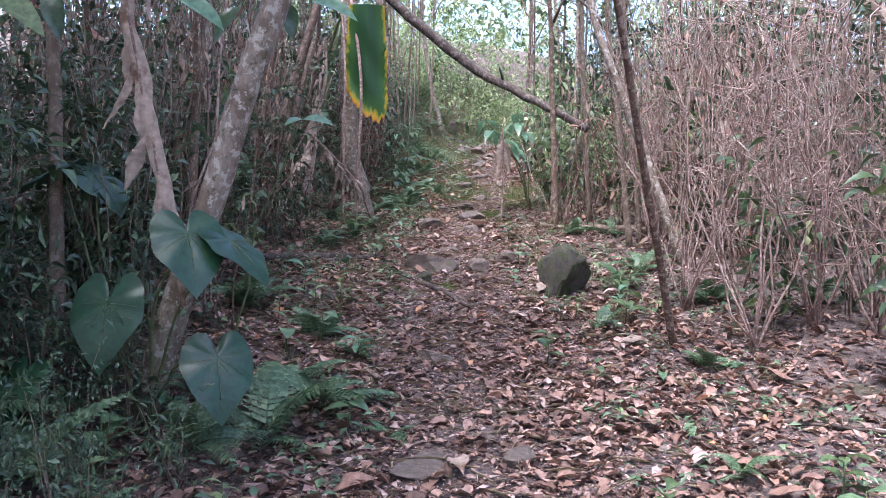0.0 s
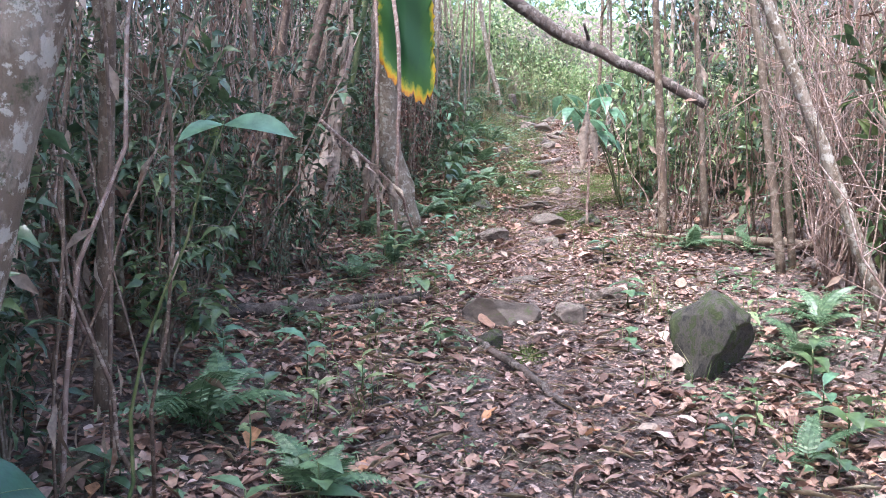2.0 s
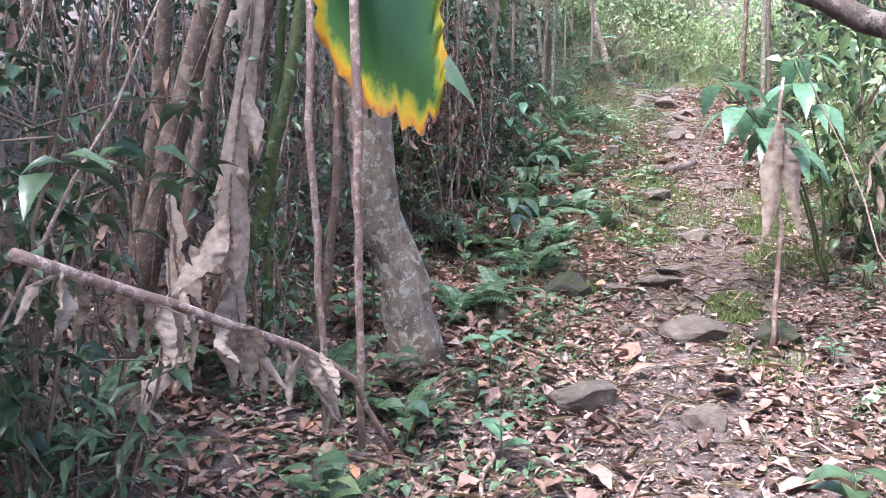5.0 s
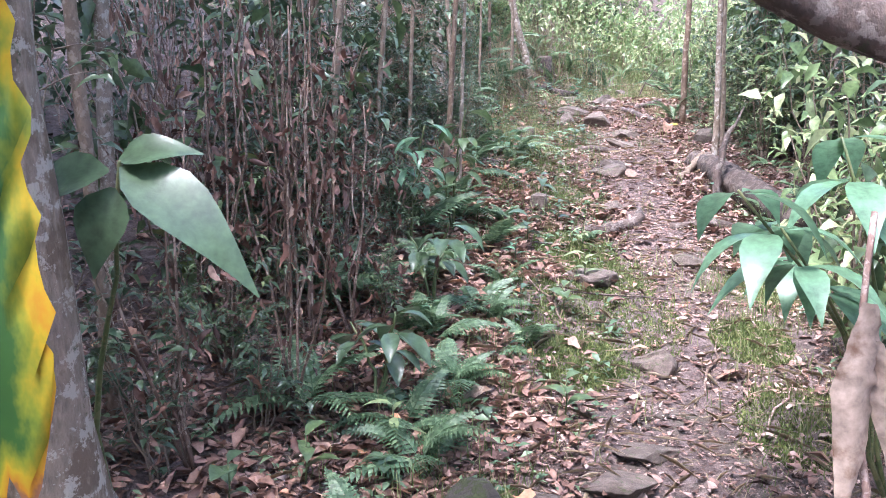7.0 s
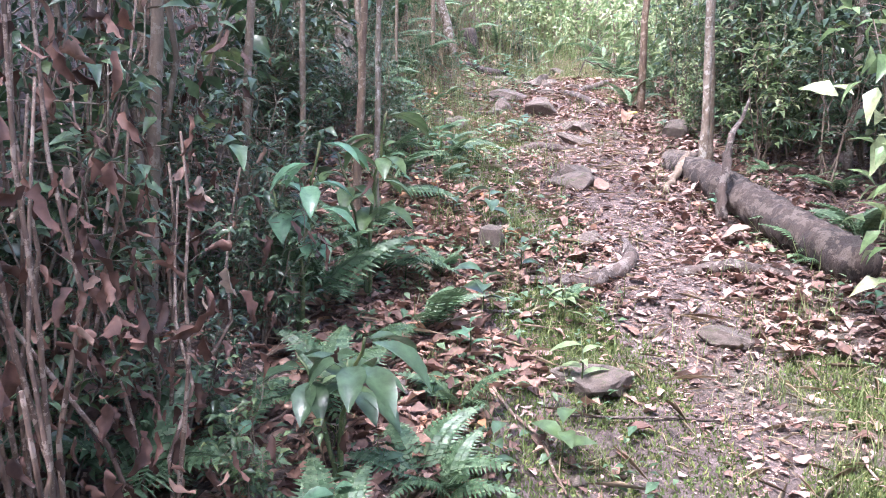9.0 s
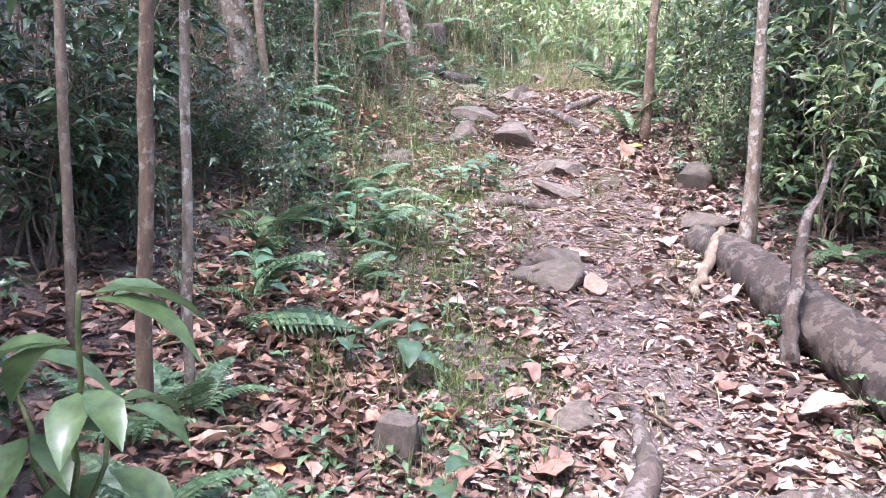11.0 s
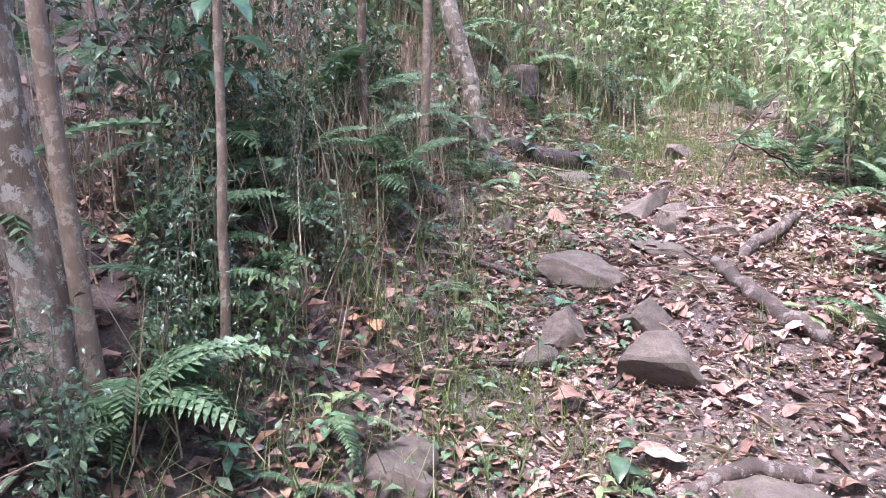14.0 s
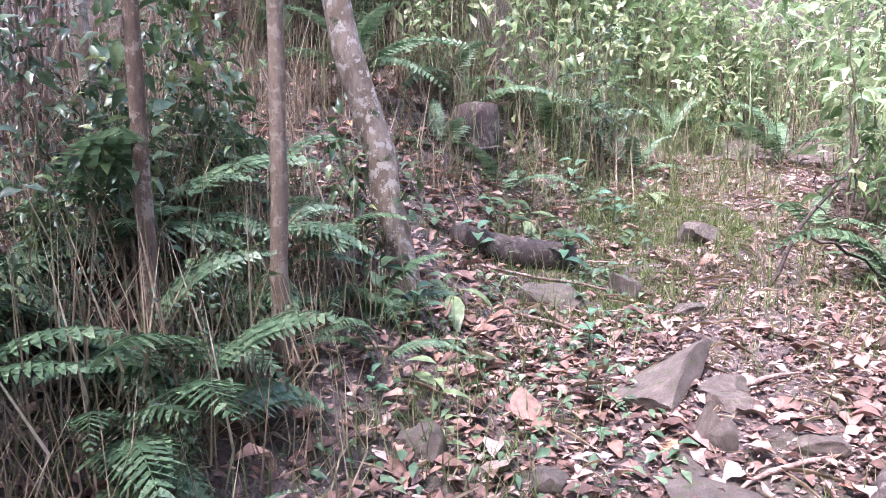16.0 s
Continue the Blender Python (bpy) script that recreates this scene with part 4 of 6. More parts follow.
for x, y, s in ((2.25, 16.0, 0.8), (2.4, 16.6, 0.9), (2.2, 14.9, 0.7), (2.3, 15.6, 0.9), (2.1, 17.3, 0.7), (2.5, 14.2, 1.0), (2.2, 13.3, 0.8), (2.0, 12.4, 0.7)):
    place_shrub(SHRUBS[:8], x, y, s)
for i in range(14):  # unseen undergrowth round the start of the walk, added for shade
    side = -1 if i % 3 else 1
    place_shrub(SHRUBS[4:], side * rs.uniform(1.3, 3.2), rs.uniform(-2.5, 2.2), rs.uniform(0.9, 1.5))
rq = random.Random(71)


def leafy_band(count, x0, x1, y0, y1, s0, s1, pool=None):
    for _ in range(count):
        s = rq.uniform(s0, s1)
        ob = copy_thing(rq.choice(pool or LEAFY), pose(*spot(rq.uniform(x0, x1), rq.uniform(y0, y1), 0.02), rq.uniform(-6, 6), rq.uniform(-6, 6), rq.uniform(0, 360)))
        ob.scale = (s, s, s)


leafy_band(8, -1.7, -1.0, 2.85, 3.6, 0.28, 0.45)
leafy_band(15, -2.5, -1.4, 4.4, 7.9, 0.5, 1.0)
leafy_band(10, -2.4, -1.5, 2.4, 4.4, 0.5, 0.9)
leafy_band(8, -2.2, -1.5, 9.4, 11.0, 0.45, 0.8)
leafy_band(9, -1.5, -0.95, 9.5, 11.2, 0.38, 0.65)
leafy_band(16, -2.2, -1.3, 11.0, 14.6, 0.5, 0.95)
leafy_band(13, -1.6, -0.85, 11.7, 14.5, 0.4, 0.65)
leafy_band(8, -1.35, -0.9, 11.4, 14.2, 0.26, 0.45, [LEAFY[2]])
leafy_band(5, -0.95, -0.7, 10.5, 12.0, 0.28, 0.42)
leafy_band(22, -2.2, -1.1, 13.4, 19.0, 0.45, 0.95)
leafy_band(14, -1.1, -0.75, 14.2, 18.4, 0.22, 0.4)
leafy_band(14, 2.1, 3.2, 12.5, 19.0, 0.6, 1.1)
leafy_band(8, 1.75, 2.2, 9.3, 12.0, 0.4, 0.7)
for x, y, q in ((-0.55, 14.6, 0.36), (-0.68, 14.95, 0.4), (-0.52, 14.3, 0.3)):
    leafy_band(1, x, x + 0.02, y, y + 0.02, q, q + 0.02)
leafy_band(9, 1.85, 2.6, 14.6, 17.6, 0.35, 0.75, SUN_TINTED_BUSHES)
leafy_band(14, -1.6, 1.0, 21.0, 23.2, 0.3, 0.7, SUN_TINTED_BUSHES + LEAFY)
leafy_band(10, 2.4, 4.0, 18.6, 22.5, 0.5, 1.0, SUN_TINTED_BUSHES)
leafy_band(10, 0.8, 4.0, 22.6, 24.0, 0.4, 0.9, SUN_TINTED_BUSHES + LEAFY)
leafy_band(5, 1.75, 2.6, 9.8, 12.4, 0.5, 0.9, SUN_TINTED_BUSHES)
for ob in SHRUBS + SUN_TINTED_SHRUBS + LEAFY + SUN_TINTED_BUSHES:
    y = rs.uniform(8, 18)
    ob.location = spot(middle(y) + rs.choice((-3.4, 3.6)), y, 0.02)

# bare twiggy thicket on the right at the start
TWIGGY = []
for i in range(4):
    r = np.random.default_rng(120 + i)
    ob = thing("twiggy_bush", "bare pinkish twiggy bush with no leaves", "bush", "bare bushes beside the trail", at=(0, -900, 0))
    for k in range(9):
        g = []
        top = np.array([r.normal(0, 0.4), r.normal(0, 0.4), r.uniform(1.1, 2.4)])
        p = bent([(0, 0, 0), top * 0.5 + r.normal(0, 0.06, 3), top], 8, 0.02, i * 10 + k)
        g.append(tube(p, np.linspace(0.007, 0.002, 8), 4))
        for m in range(15):
            s = p[r.integers(2, 8)]
            e = s + r.normal(0, 0.2, 3) + np.array([0, 0, 0.1])
            g.append(tube([s, (s + e) / 2 + r.normal(0, 0.02, 3), e], [0.0035, 0.0025, 0.001], 3, caps=False))
        part("stem", joined(g), TWIG, ob)
    TWIGGY.append(ob)
for i in range(30):
    y = rs.uniform(4.0, 8.5) if i < 24 else rs.uniform(9, 18)
    x = middle(y) + (rs.uniform(1.45, 3.6) if i < 24 else rs.uniform(1.8, 3.5))
    copy_thing(TWIGGY[i % 4], pose(*spot(x, y, 0.02), 0, 0, rs.uniform(0, 360)))
for i, ob in enumerate(TWIGGY):
    ob.location = spot(2.6 + 0.5 * i, 4.4 + 0.8 * i, 0.02)

# ---- the heart-leaved plant by the first tree ----
def heart_leaf(L, seed):
    """A drooping heart-shaped blade with a notch at the stalk, from its stalk (origin) towards +x, face up."""
    n = 40
    rings = [0.0, 0.35, 0.7, 1.0]
    t = np.linspace(0, 2 * math.pi, n, endpoint=False)
    away = np.degrees(np.minimum(t, 2 * math.pi - t))
    rad = np.interp(away, [0, 12, 30, 60, 90, 120, 145, 163, 175, 180], [0.8, 0.67, 0.57, 0.5, 0.47, 0.47, 0.45, 0.35, 0.15, 0.06]) * (1 + 0.02 * np.sin(t * 5 + seed))
    v, f = [(0, 0, 0)], []
    for k in rings[1:]:
        for a, q in zip(t, rad):
            x, y = q * k * math.cos(a) * 1.05, q * k * math.sin(a)
            v.append(((x + 0.02) * L, y * L, L * (0.2 * abs(y) - 0.35 * max(0, x) ** 2 - 0.6 * y * y + 0.018 * math.sin(a * 7 + seed) * k)))
    for j in range(n):
        f.append((0, 1 + j, 1 + (j + 1) % n))
    for i in range(len(rings) - 2):
        for j in range(n):
            a, b = 1 + i * n + j, 1 + i * n + (j + 1) % n
            f += [(a, a + n, b + n), (a, b + n, b)]
    return np.array(v), np.array(f)


plant = thing("heart_leaf_plant", "climbing plant with large glossy heart-shaped leaves by a tree", "plant", at=spot(-1.12, 3.15, 0.02))
foot = np.array(plant.location)
HEARTS = [(-0.9, 2.95, 1.31, 0.28, -58, 48), (-0.77, 3.02, 1.28, 0.26, -22, 30), (-1.15, 2.86, 1.07, 0.28, -98, 62), (-0.79, 2.93, 0.87, 0.27, -64, 54), (-1.5, 3.3, 1.54, 0.27, 195, 22), (-1.38, 3.3, 1.52, 0.26, -25, 32), (-1.45, 2.85, 0.8, 0.25, -110, 40), (-1.75, 3.1, 1.15, 0.26, -90, 45)]
for i, (x, y, z, L, turn, dip) in enumerate(HEARTS):
    tip = np.array([x, y, z]) - foot
    lf = part("leaf", heart_leaf(L, i), HEART, plant)
    lf.matrix_basis = pose(*tip, 0, dip, turn)
    xs = np.linspace(0.0, 0.66, 9)
    part("midrib", tube(np.stack([(xs + 0.02) * L, 0 * xs, L * (-0.35 * xs ** 2) + 0.002], -1), np.linspace(0.0024, 0.0008, 9), 5), GREEN_STEM, lf)
    for e in (-1, 1):
        for k in (0.5, 0.95, 1.5):
            q = np.linspace(0.05, 0.44, 7)
            vx, vy = q * math.cos(k), e * q * math.sin(k)
            part("vein", tube(np.stack([(vx + 0.02) * L, vy * L, L * (0.2 * np.abs(vy) - 0.35 * np.maximum(0, vx) ** 2 - 0.6 * vy * vy) + 0.0004], -1), np.linspace(0.0012, 0.0005, 7), 4, caps=False), GREEN_STEM, lf)
    part("stalk", tube(bent([(0, 0, 0), tip * 0.55 + np.array([-0.06, 0.03, 0.1]), tip], 9, 0.004, i), np.linspace(0.007, 0.004, 9), 6), GREEN_STEM, plant)

# ---- hanging dead leaves ----
def ribbon(points, widths, seed, twist=2.0, crumple=0.02, curl=1.0, face=0.0):
    """A curled strip of dead leaf that hangs along the given line."""
    r = np.random.default_rng(seed)
    n = 26
    p = bent(points, n, 0.012 * float(np.linalg.norm(np.array(points[0]) - np.array(points[-1]))) / 5, seed)
    w = np.interp(np.linspace(0, 1, n), np.linspace(0, 1, len(widths)), widths)
    ang = face + np.cumsum(r.normal(0, 0.28 * curl, n)) + np.linspace(0, twist, n)
    v, f = [], []
    for i in range(n):
        d = np.array([math.cos(ang[i]), math.sin(ang[i]), 0.1 * r.normal()])
        e = np.array([-math.sin(ang[i]), math.cos(ang[i]), 0])
        for k, s in enumerate((-1, -0.45, 0, 0.45, 1)):
            v.append(p[i] + d * s * w[i] / 2 + e * (w[i] * (0.15 + 0.4 * curl) * s * s + r.normal(0, crumple * 0.3 * curl)))
    for i in range(n - 1):
        for k in range(4):
            a = i * 5 + k
            f += [(a, a + 1, a + 6), (a, a + 6, a + 5)]
    return np.array(v), np.array(f)


def dead_leaf(name, points, widths, seed, label, mat=PAPER, twist=0.8):
    ob = thing(name, label, "dead leaf", "hanging dead leaves", at=points[-1])
    o = np.array(points[-1])
    part("blade", ribbon(np.array(points) - o, widths, seed, twist, curl=0.25, face=-0.3), mat, ob)
    rr = np.random.default_rng(seed + 60)
    line = bent(np.array(points) - o, 14, 0.003, seed)
    for k in range(2, 13):
        b = line[k]
        w = np.interp(k / 13, np.linspace(0, 1, len(widths)), widths)
        e = b + np.array([rr.normal(0, 0.9 * w), rr.normal(0, 0.9 * w), -rr.uniform(0.12, 0.28)])
        part("shred", ribbon([b, (b + e) / 2 + rr.normal(0, 0.012, 3), e], [0.015, w * rr.uniform(0.7, 1.4), 0.01], seed * 20 + k, rr.uniform(-1, 1), curl=0.3, face=rr.uniform(-0.8, 0.8)), mat, ob)
    part("midrib", tube(bent(np.array(points) - o, 14, 0.003, seed), np.linspace(0.008, 0.003, 14), 5), CANE, ob)
    return ob


dead_leaf("dead_leaf", [(-1.3, 3.2, 3.1), (-1.2, 3.15, 2.2), (-1.1, 3.1, 1.75), (-0.98, 3.08, 1.28), (-0.95, 3.05, 1.15)], [0.02, 0.05, 0.065, 0.05, 0.015], 1, "long curled papery dead leaf hanging before a tree")
dead_leaf("dead_leaf", [(-1.14, 8.0, 3.0), (-1.14, 8.0, 2.6), (-1.25, 8.0, 2.17), (-1.28, 8.0, 1.89), (-1.26, 8.0, 1.5)], [0.03, 0.05, 0.09, 0.12, 0.03], 2, "curled pale dead leaf hanging in a stalk clump")
dead_leaf("dead_leaf", [(-1.55, 8.1, 2.0), (-1.5, 8.05, 1.7), (-1.48, 8.0, 1.4)], [0.04, 0.14, 0.06], 3, "shredded pale dead leaf at the stalk foot")

stick = thing("dead_stalk", "dry standing stalk with a collapsed grey leaf", "dead stalk", at=spot(0.63, 9.1, 0.02))
part("stem", tube(bent([(0, 0, 0), (0.02, 0, 0.4), (0.0, 0.01, 0.8), (0.02, 0.06, 1.16)], 12, 0.005, 4), np.linspace(0.012, 0.007, 12), 6), TWIG, stick)
part("dead_blade", ribbon([(0.0, -0.02, 0.98), (-0.01, -0.04, 0.8), (-0.04, -0.05, 0.52)], [0.03, 0.11, 0.03], 5, 0.6, curl=0.35), PAPER, stick, "grey collapsed dead leaf")
part("dead_blade", ribbon([(0.01, -0.02, 0.9), (0.05, -0.03, 0.78), (0.09, -0.02, 0.55)], [0.03, 0.09, 0.02], 8, 0.6, curl=0.35), PAPER, stick, "grey collapsed dead leaf")

# ---- large-leaved clump with the yellowing blade ----
clump = thing("stalk_clump", "clump of dry and green stalks of a large-leaved plant", "plant", at=spot(-1.35, 8.4, 0.02))
foot = np.array(clump.location)


def stalk(points, r0, r1, mat, label="", seed=0, name="stalk"):
    return part(name, tube(bent(np.array(points) - foot, 16, 0.004, seed), np.linspace(r0, r1, 16), 8, 0.03), mat, clump, label)


stalk([(-1.95, 8.3, 1.3), (-1.87, 8.3, 1.42), (-1.65, 8.3, 2.08), (-1.46, 8.3, 2.67), (-1.2, 8.35, 3.6)], 0.06, 0.04, STALK, "thick brown dry stalk", 1)
stalk([(-1.55, 8.45, 1.3), (-1.39, 8.4, 1.73), (-1.22, 8.4, 2.33), (-1.05, 8.45, 3.2)], 0.032, 0.02, GREEN_STEM, "blue-green fresh stalk", 2)
stalk([(-1.7, 8.6, 1.3), (-1.45, 8.55, 2.1), (-1.25, 8.5, 3.0)], 0.035, 0.025, STALK, "", 3)
stalk([(-1.6, 8.15, 1.3), (-1.5, 8.2, 2.1), (-1.3, 8.3, 3.0)], 0.03, 0.02, STALK, "", 4)
stalk([(-2.05, 8.5, 1.3), (-1.85, 8.6, 2.3), (-1.7, 8.6, 3.2)], 0.04, 0.03, STALK, "", 5)
stalk([(-0.95, 7.95, 1.25), (-0.95, 7.92, 1.7), (-0.94, 7.88, 2.18), (-0.93, 7.9, 2.6), (-1.0, 8.1, 3.4)], 0.011, 0.013, TWIG, "thin pale hanging stalk", 6)
stalk([(-0.82, 7.9, 1.2), (-0.8, 7.87, 1.8), (-0.78, 7.85, 2.17), (-0.77, 7.85, 2.58), (-0.9, 8.0, 3.4)], 0.012, 0.016, TWIG, "thin pale hanging stalk", 7)
stalk([(-1.15, 8.35, 1.25), (-1.0, 8.3, 2.0), (-0.98, 8.4, 3.1)], 0.018, 0.012, STALK, "", 8)


def large_blade():
    """A broad hanging blade 1.1 m long with a ragged rounded tip at the bottom (local z = 0)."""
    n, k = 40, 25
    r = np.random.default_rng(3)
    v, f, margin = [], [], []
    tear = r.random(k) ** 2 * 0.07
    for i in range(n):
        s = i / (n - 1)
        half = 0.195 * (1 - 0.35 * max(0, s - 0.45) ** 1.2)
        for j in range(k):
            a = -1 + 2 * j / (k - 1)
            low = 0.3 * ((0.55 - a) / 1.55) ** 1.7 if a < 0.55 else 0.1 * ((a - 0.55) / 0.45) ** 2.5
            margin.append(min((1.1 - low) * s, 0.05 + 2.2 * half * (1 - abs(a))))
            rag = (0.006 * math.sin(i * 1.7 + j) + 0.006 * r.normal()) * (abs(a) > 0.9) * (s < 0.7)
            v.append((a * half + rag, 0.05 * abs(a) + 0.03 * math.sin(3 * s + 1) + 0.008 * math.sin(14 * s + 3 * a), low + tear[j] * (1 - s) ** 8 + (1.1 - low) * s))
    for i in range(n - 1):
        for j in range(k - 1):
            p = i * k + j
            f += [(p, p + 1, p + k + 1), (p, p + k + 1, p + k)]
    me = mesh_of("blade", (np.array(v), np.array(f)), YELLOWING)
    me.attributes.new("margin", "FLOAT", "POINT").data.foreach_set("value", np.array(margin, np.float32))
    return me


blade = part("blade", large_blade(), YELLOWING, clump, "broad green blade turning yellow at its ragged tip")
blade.matrix_basis = Matrix.Translation(np.array([-0.74, 7.93, 2.175]) - foot) @ pose(0, 0, 0, 3, 0, 4)
stalk([(-0.79, 8.02, 2.25), (-0.8, 8.05, 2.8), (-0.85, 8.08, 3.25), (-1.05, 8.3, 3.3), (-1.3, 8.5, 2.4), (-1.4, 8.5, 1.3)], 0.006, 0.022, GREEN_STEM, "", 9, "leaf_stalk")

frond = thing("fallen_frond", "broken dry frond with shredded brown leaf hanging from its rib", "dead frond", at=(-0.74, 7.52, 1.59))
part("rib", tube(bent([(0.073, 0.166, -0.3), (0, 0, 0), (-0.184, -0.414, 0.211), (-0.349, -0.787, 0.401)], 12, 0.003, 3), np.linspace(0.009, 0.013, 12), 7), TWIG, frond)
rf = np.random.default_rng(44)
for k in range(26):  # torn strips of blade that hang from the rib
    q = rf.uniform(0.0, 0.9)
    top = np.array([-0.367, -0.829, 0.422]) * q
    end = top + np.array([rf.normal(0, 0.04), rf.normal(0, 0.05), -rf.uniform(0.07, 0.24) * (1 - 0.5 * q)])
    part("shred", ribbon([top, (top + end) / 2 + rf.normal(0, 0.012, 3), end], [0.02, rf.uniform(0.025, 0.06), 0.008], 300 + k, rf.uniform(-1, 1), curl=0.4, face=rf.uniform(-1, 1)), PAPER, frond, "shredded pale brown dead blade")

# ---- broad-leaved plant on the right ----
def spray_plant(name, label, at, stems, leaf_len, aspect, mat, seed, per=7, template=BROAD):
    ob = thing(name, label, "plant", at=spot(*at, 0.02))
    r = np.random.default_rng(seed)
    for tip in stems:
        tip = np.array(tip, float)
        p = bent([(0, 0, 0), tip * np.array([0.35, 0.35, 0.6]), tip], 9, 0.008, seed)
        part("stem", tube(p, np.linspace(0.009, 0.004, 9), 6), GREEN_STEM, ob)
        for i in range(per):
            a = i * 2.4 + r.normal(0, 0.3)
            d = np.array([math.cos(a), math.sin(a), -0.35 + 0.12 * r.normal()])
            L = leaf_len * r.uniform(0.75, 1.15)
            part("leaf", leaves(template, (p[-1 - (i % 3)] + 0.02 * d)[None], d[None], np.array([[0, 0, 1.0]]), L, L * aspect), mat, ob)
    return ob


spray_plant("broadleaf_plant", "leafy plant with large pale drooping lance leaves", (1.05, 9.9), [(-0.58, -0.35, 1.02), (-0.42, -0.2, 0.9), (-0.2, 0.0, 1.15), (-0.3, 0.25, 0.85)], 0.26, 0.38, LANCE, 2, 8, strip([0.08, 0.6, 0.95, 1.0, 0.75, 0.35, 0.02], 0.2, 0.1, 0.3))
for i, (x, y) in enumerate([(1.35, 10.9), (1.5, 11.5), (1.6, 12.1), (1.35, 10.4), (1.7, 10.7), (1.45, 9.6)]):
    ob = copy_thing((SUN_TINTED_SHRUBS + SHRUBS[:3])[(i * 5) % 9], pose(*spot(x, y, 0.02), 0, 0, i * 77))
    ob.scale = (0.85, 0.85, 0.95)
arching = thing("leafy_stem", "young stem with long drooping blue-green leaves", "plant", at=spot(-1.08, 8.95, 0.02))
rise = 2.52 - arching.location.z
part("stem", tube(bent([(0, 0, 0), (0.08, -0.05, 0.6 * rise), (0.27, -0.25, rise)], 10, 0.008, 3), np.linspace(0.009, 0.004, 10), 6), GREEN_STEM, arching)
for b, d, up, L, w in (((0.27, -0.25, rise), (0.78, -0.18, -0.6), (0.3, -0.6, 0.7), 0.34, 0.125), ((0.26, -0.24, rise + 0.01), (0.9, 0.1, 0.12), (0.0, -0.6, 0.8), 0.15, 0.085),
                       ((0.24, -0.24, rise - 0.01), (-0.9, -0.1, -0.3), (0.0, -0.6, 0.8), 0.2, 0.12), ((0.24, -0.23, rise - 0.04), (-0.2, -0.2, -0.9), (0.1, -0.9, 0.2), 0.17, 0.1)):
    part("leaf", leaves(strip([0.1, 0.75, 1.0, 0.95, 0.75, 0.5, 0.25, 0.02], 0.14, 0.12, 0.1), np.array([b]), np.array([d]), np.array([up]), L, w), DEEP, arching)
sprig = thing("leafy_stem", "thin arching stem with one pale green leaf", "plant", at=spot(-0.95, 3.75, 0.02))
rise = 1.78 - sprig.location.z
part("stem", tube(bent([(0, 0, 0), (0.1, -0.03, 0.6 * rise), (0.34, -0.13, rise)], 10, 0.006, 3), np.linspace(0.006, 0.002, 10), 5), GREEN_STEM, sprig)
for d, L in (((0.95, -0.15, -0.1), 0.14), ((-0.5, -0.6, -0.2), 0.1)):
    part("leaf", leaves(strip([0.1, 0.75, 1.0, 0.9, 0.6, 0.02], 0.14, 0.12, 0.1), np.array([(0.34, -0.13, rise)]), np.array([d]), np.array([(0.0, -0.5, 0.85)]), L, L * 0.48), LANCE, sprig)
for i, (x, y, z) in enumerate([(-0.55, 11.2, 0.45), (-0.75, 11.9, 0.7), (-0.55, 12.3, 0.75), (-0.65, 10.3, 0.4), (-0.95, 17.0, 0.9)]):
    spray_plant("broadleaf_seedling", "knee-high plant with broad dark green leaves", (x, y), [(0.1, -0.1, z), (-0.1, 0.05, z * 0.8), (0.05, 0.12, z * 0.65)], 0.17, 0.45, (DEEP, LANCE, GREEN)[i % 3], 40 + i, 6)

def big_fallen_leaf(x, y, L, mat, turn, tip, label, width=0.5):
    geo = leaves(strip([0.05, 0.5, 0.9, 1.0, 0.85, 0.5, 0.04], 0.3, 0.18, -0.15), np.zeros((1, 3)), np.array([[1.0, 0, 0]]), np.array([[0, 0, 1.0]]), L, L * width, 0.03)
    ob = thing("fallen_leaf", label, "fallen leaf", at=spot(x, y, -0.02))
    bl = part("blade", geo, mat, ob)
    bl.matrix_basis = pose(0, 0, 0.0, tip, -18, turn)
    rb = part("midrib", tube([(0, 0, 0.004), (L * 0.5, 0, 0.15 * L), (L, 0, 0.15 * L)], [0.004, 0.003, 0.001], 5), STALK, ob)
    rb.matrix_basis = bl.matrix_basis
    return ob


YELLOW_LEAF = foliage("yellowed_leaf", [(0, (0.5, 0.36, 0.04)), (1, (0.6, 0.48, 0.12))], 0.5, 0.3, whole=True)
for x, y, L, m, a, tp, wd in ((1.36, 16.45, 0.34, RUSSET, 75, 25, 0.55), (1.4, 16.6, 0.24, YELLOW_LEAF, 20, 10, 0.5), (1.75, 15.9, 0.26, PAPER, 100, -10, 0.45), (0.2, 18.8, 0.22, RUSSET, -40, 20, 0.4), (1.3, 14.2, 0.2, PAPER, 30, -25, 0.4), (0.65, 5.7, 0.2, PAPER, 60, 20, 0.5),
                              (1.45, 16.1, 0.22, RUSSET, 200, -15, 0.5), (1.2, 19.75, 0.16, RUSSET, 10, 12, 0.5), (1.6, 16.2, 0.2, PAPER, -30, 8, 0.5), (-0.75, 3.0, 0.16, RUSSET, -80, 40, 0.5), (1.22, 13.4, 0.26, PAPER, -20, 12, 0.45), (0.24, 18.93, 0.26, RUSSET, -35, 15, 0.35)):
    big_fallen_leaf(x, y, L * 0.66, m, a, tp, "yellow curled leaf lying on the litter" if m is YELLOW_LEAF else "large curled brown leaf lying on the litter", wd)

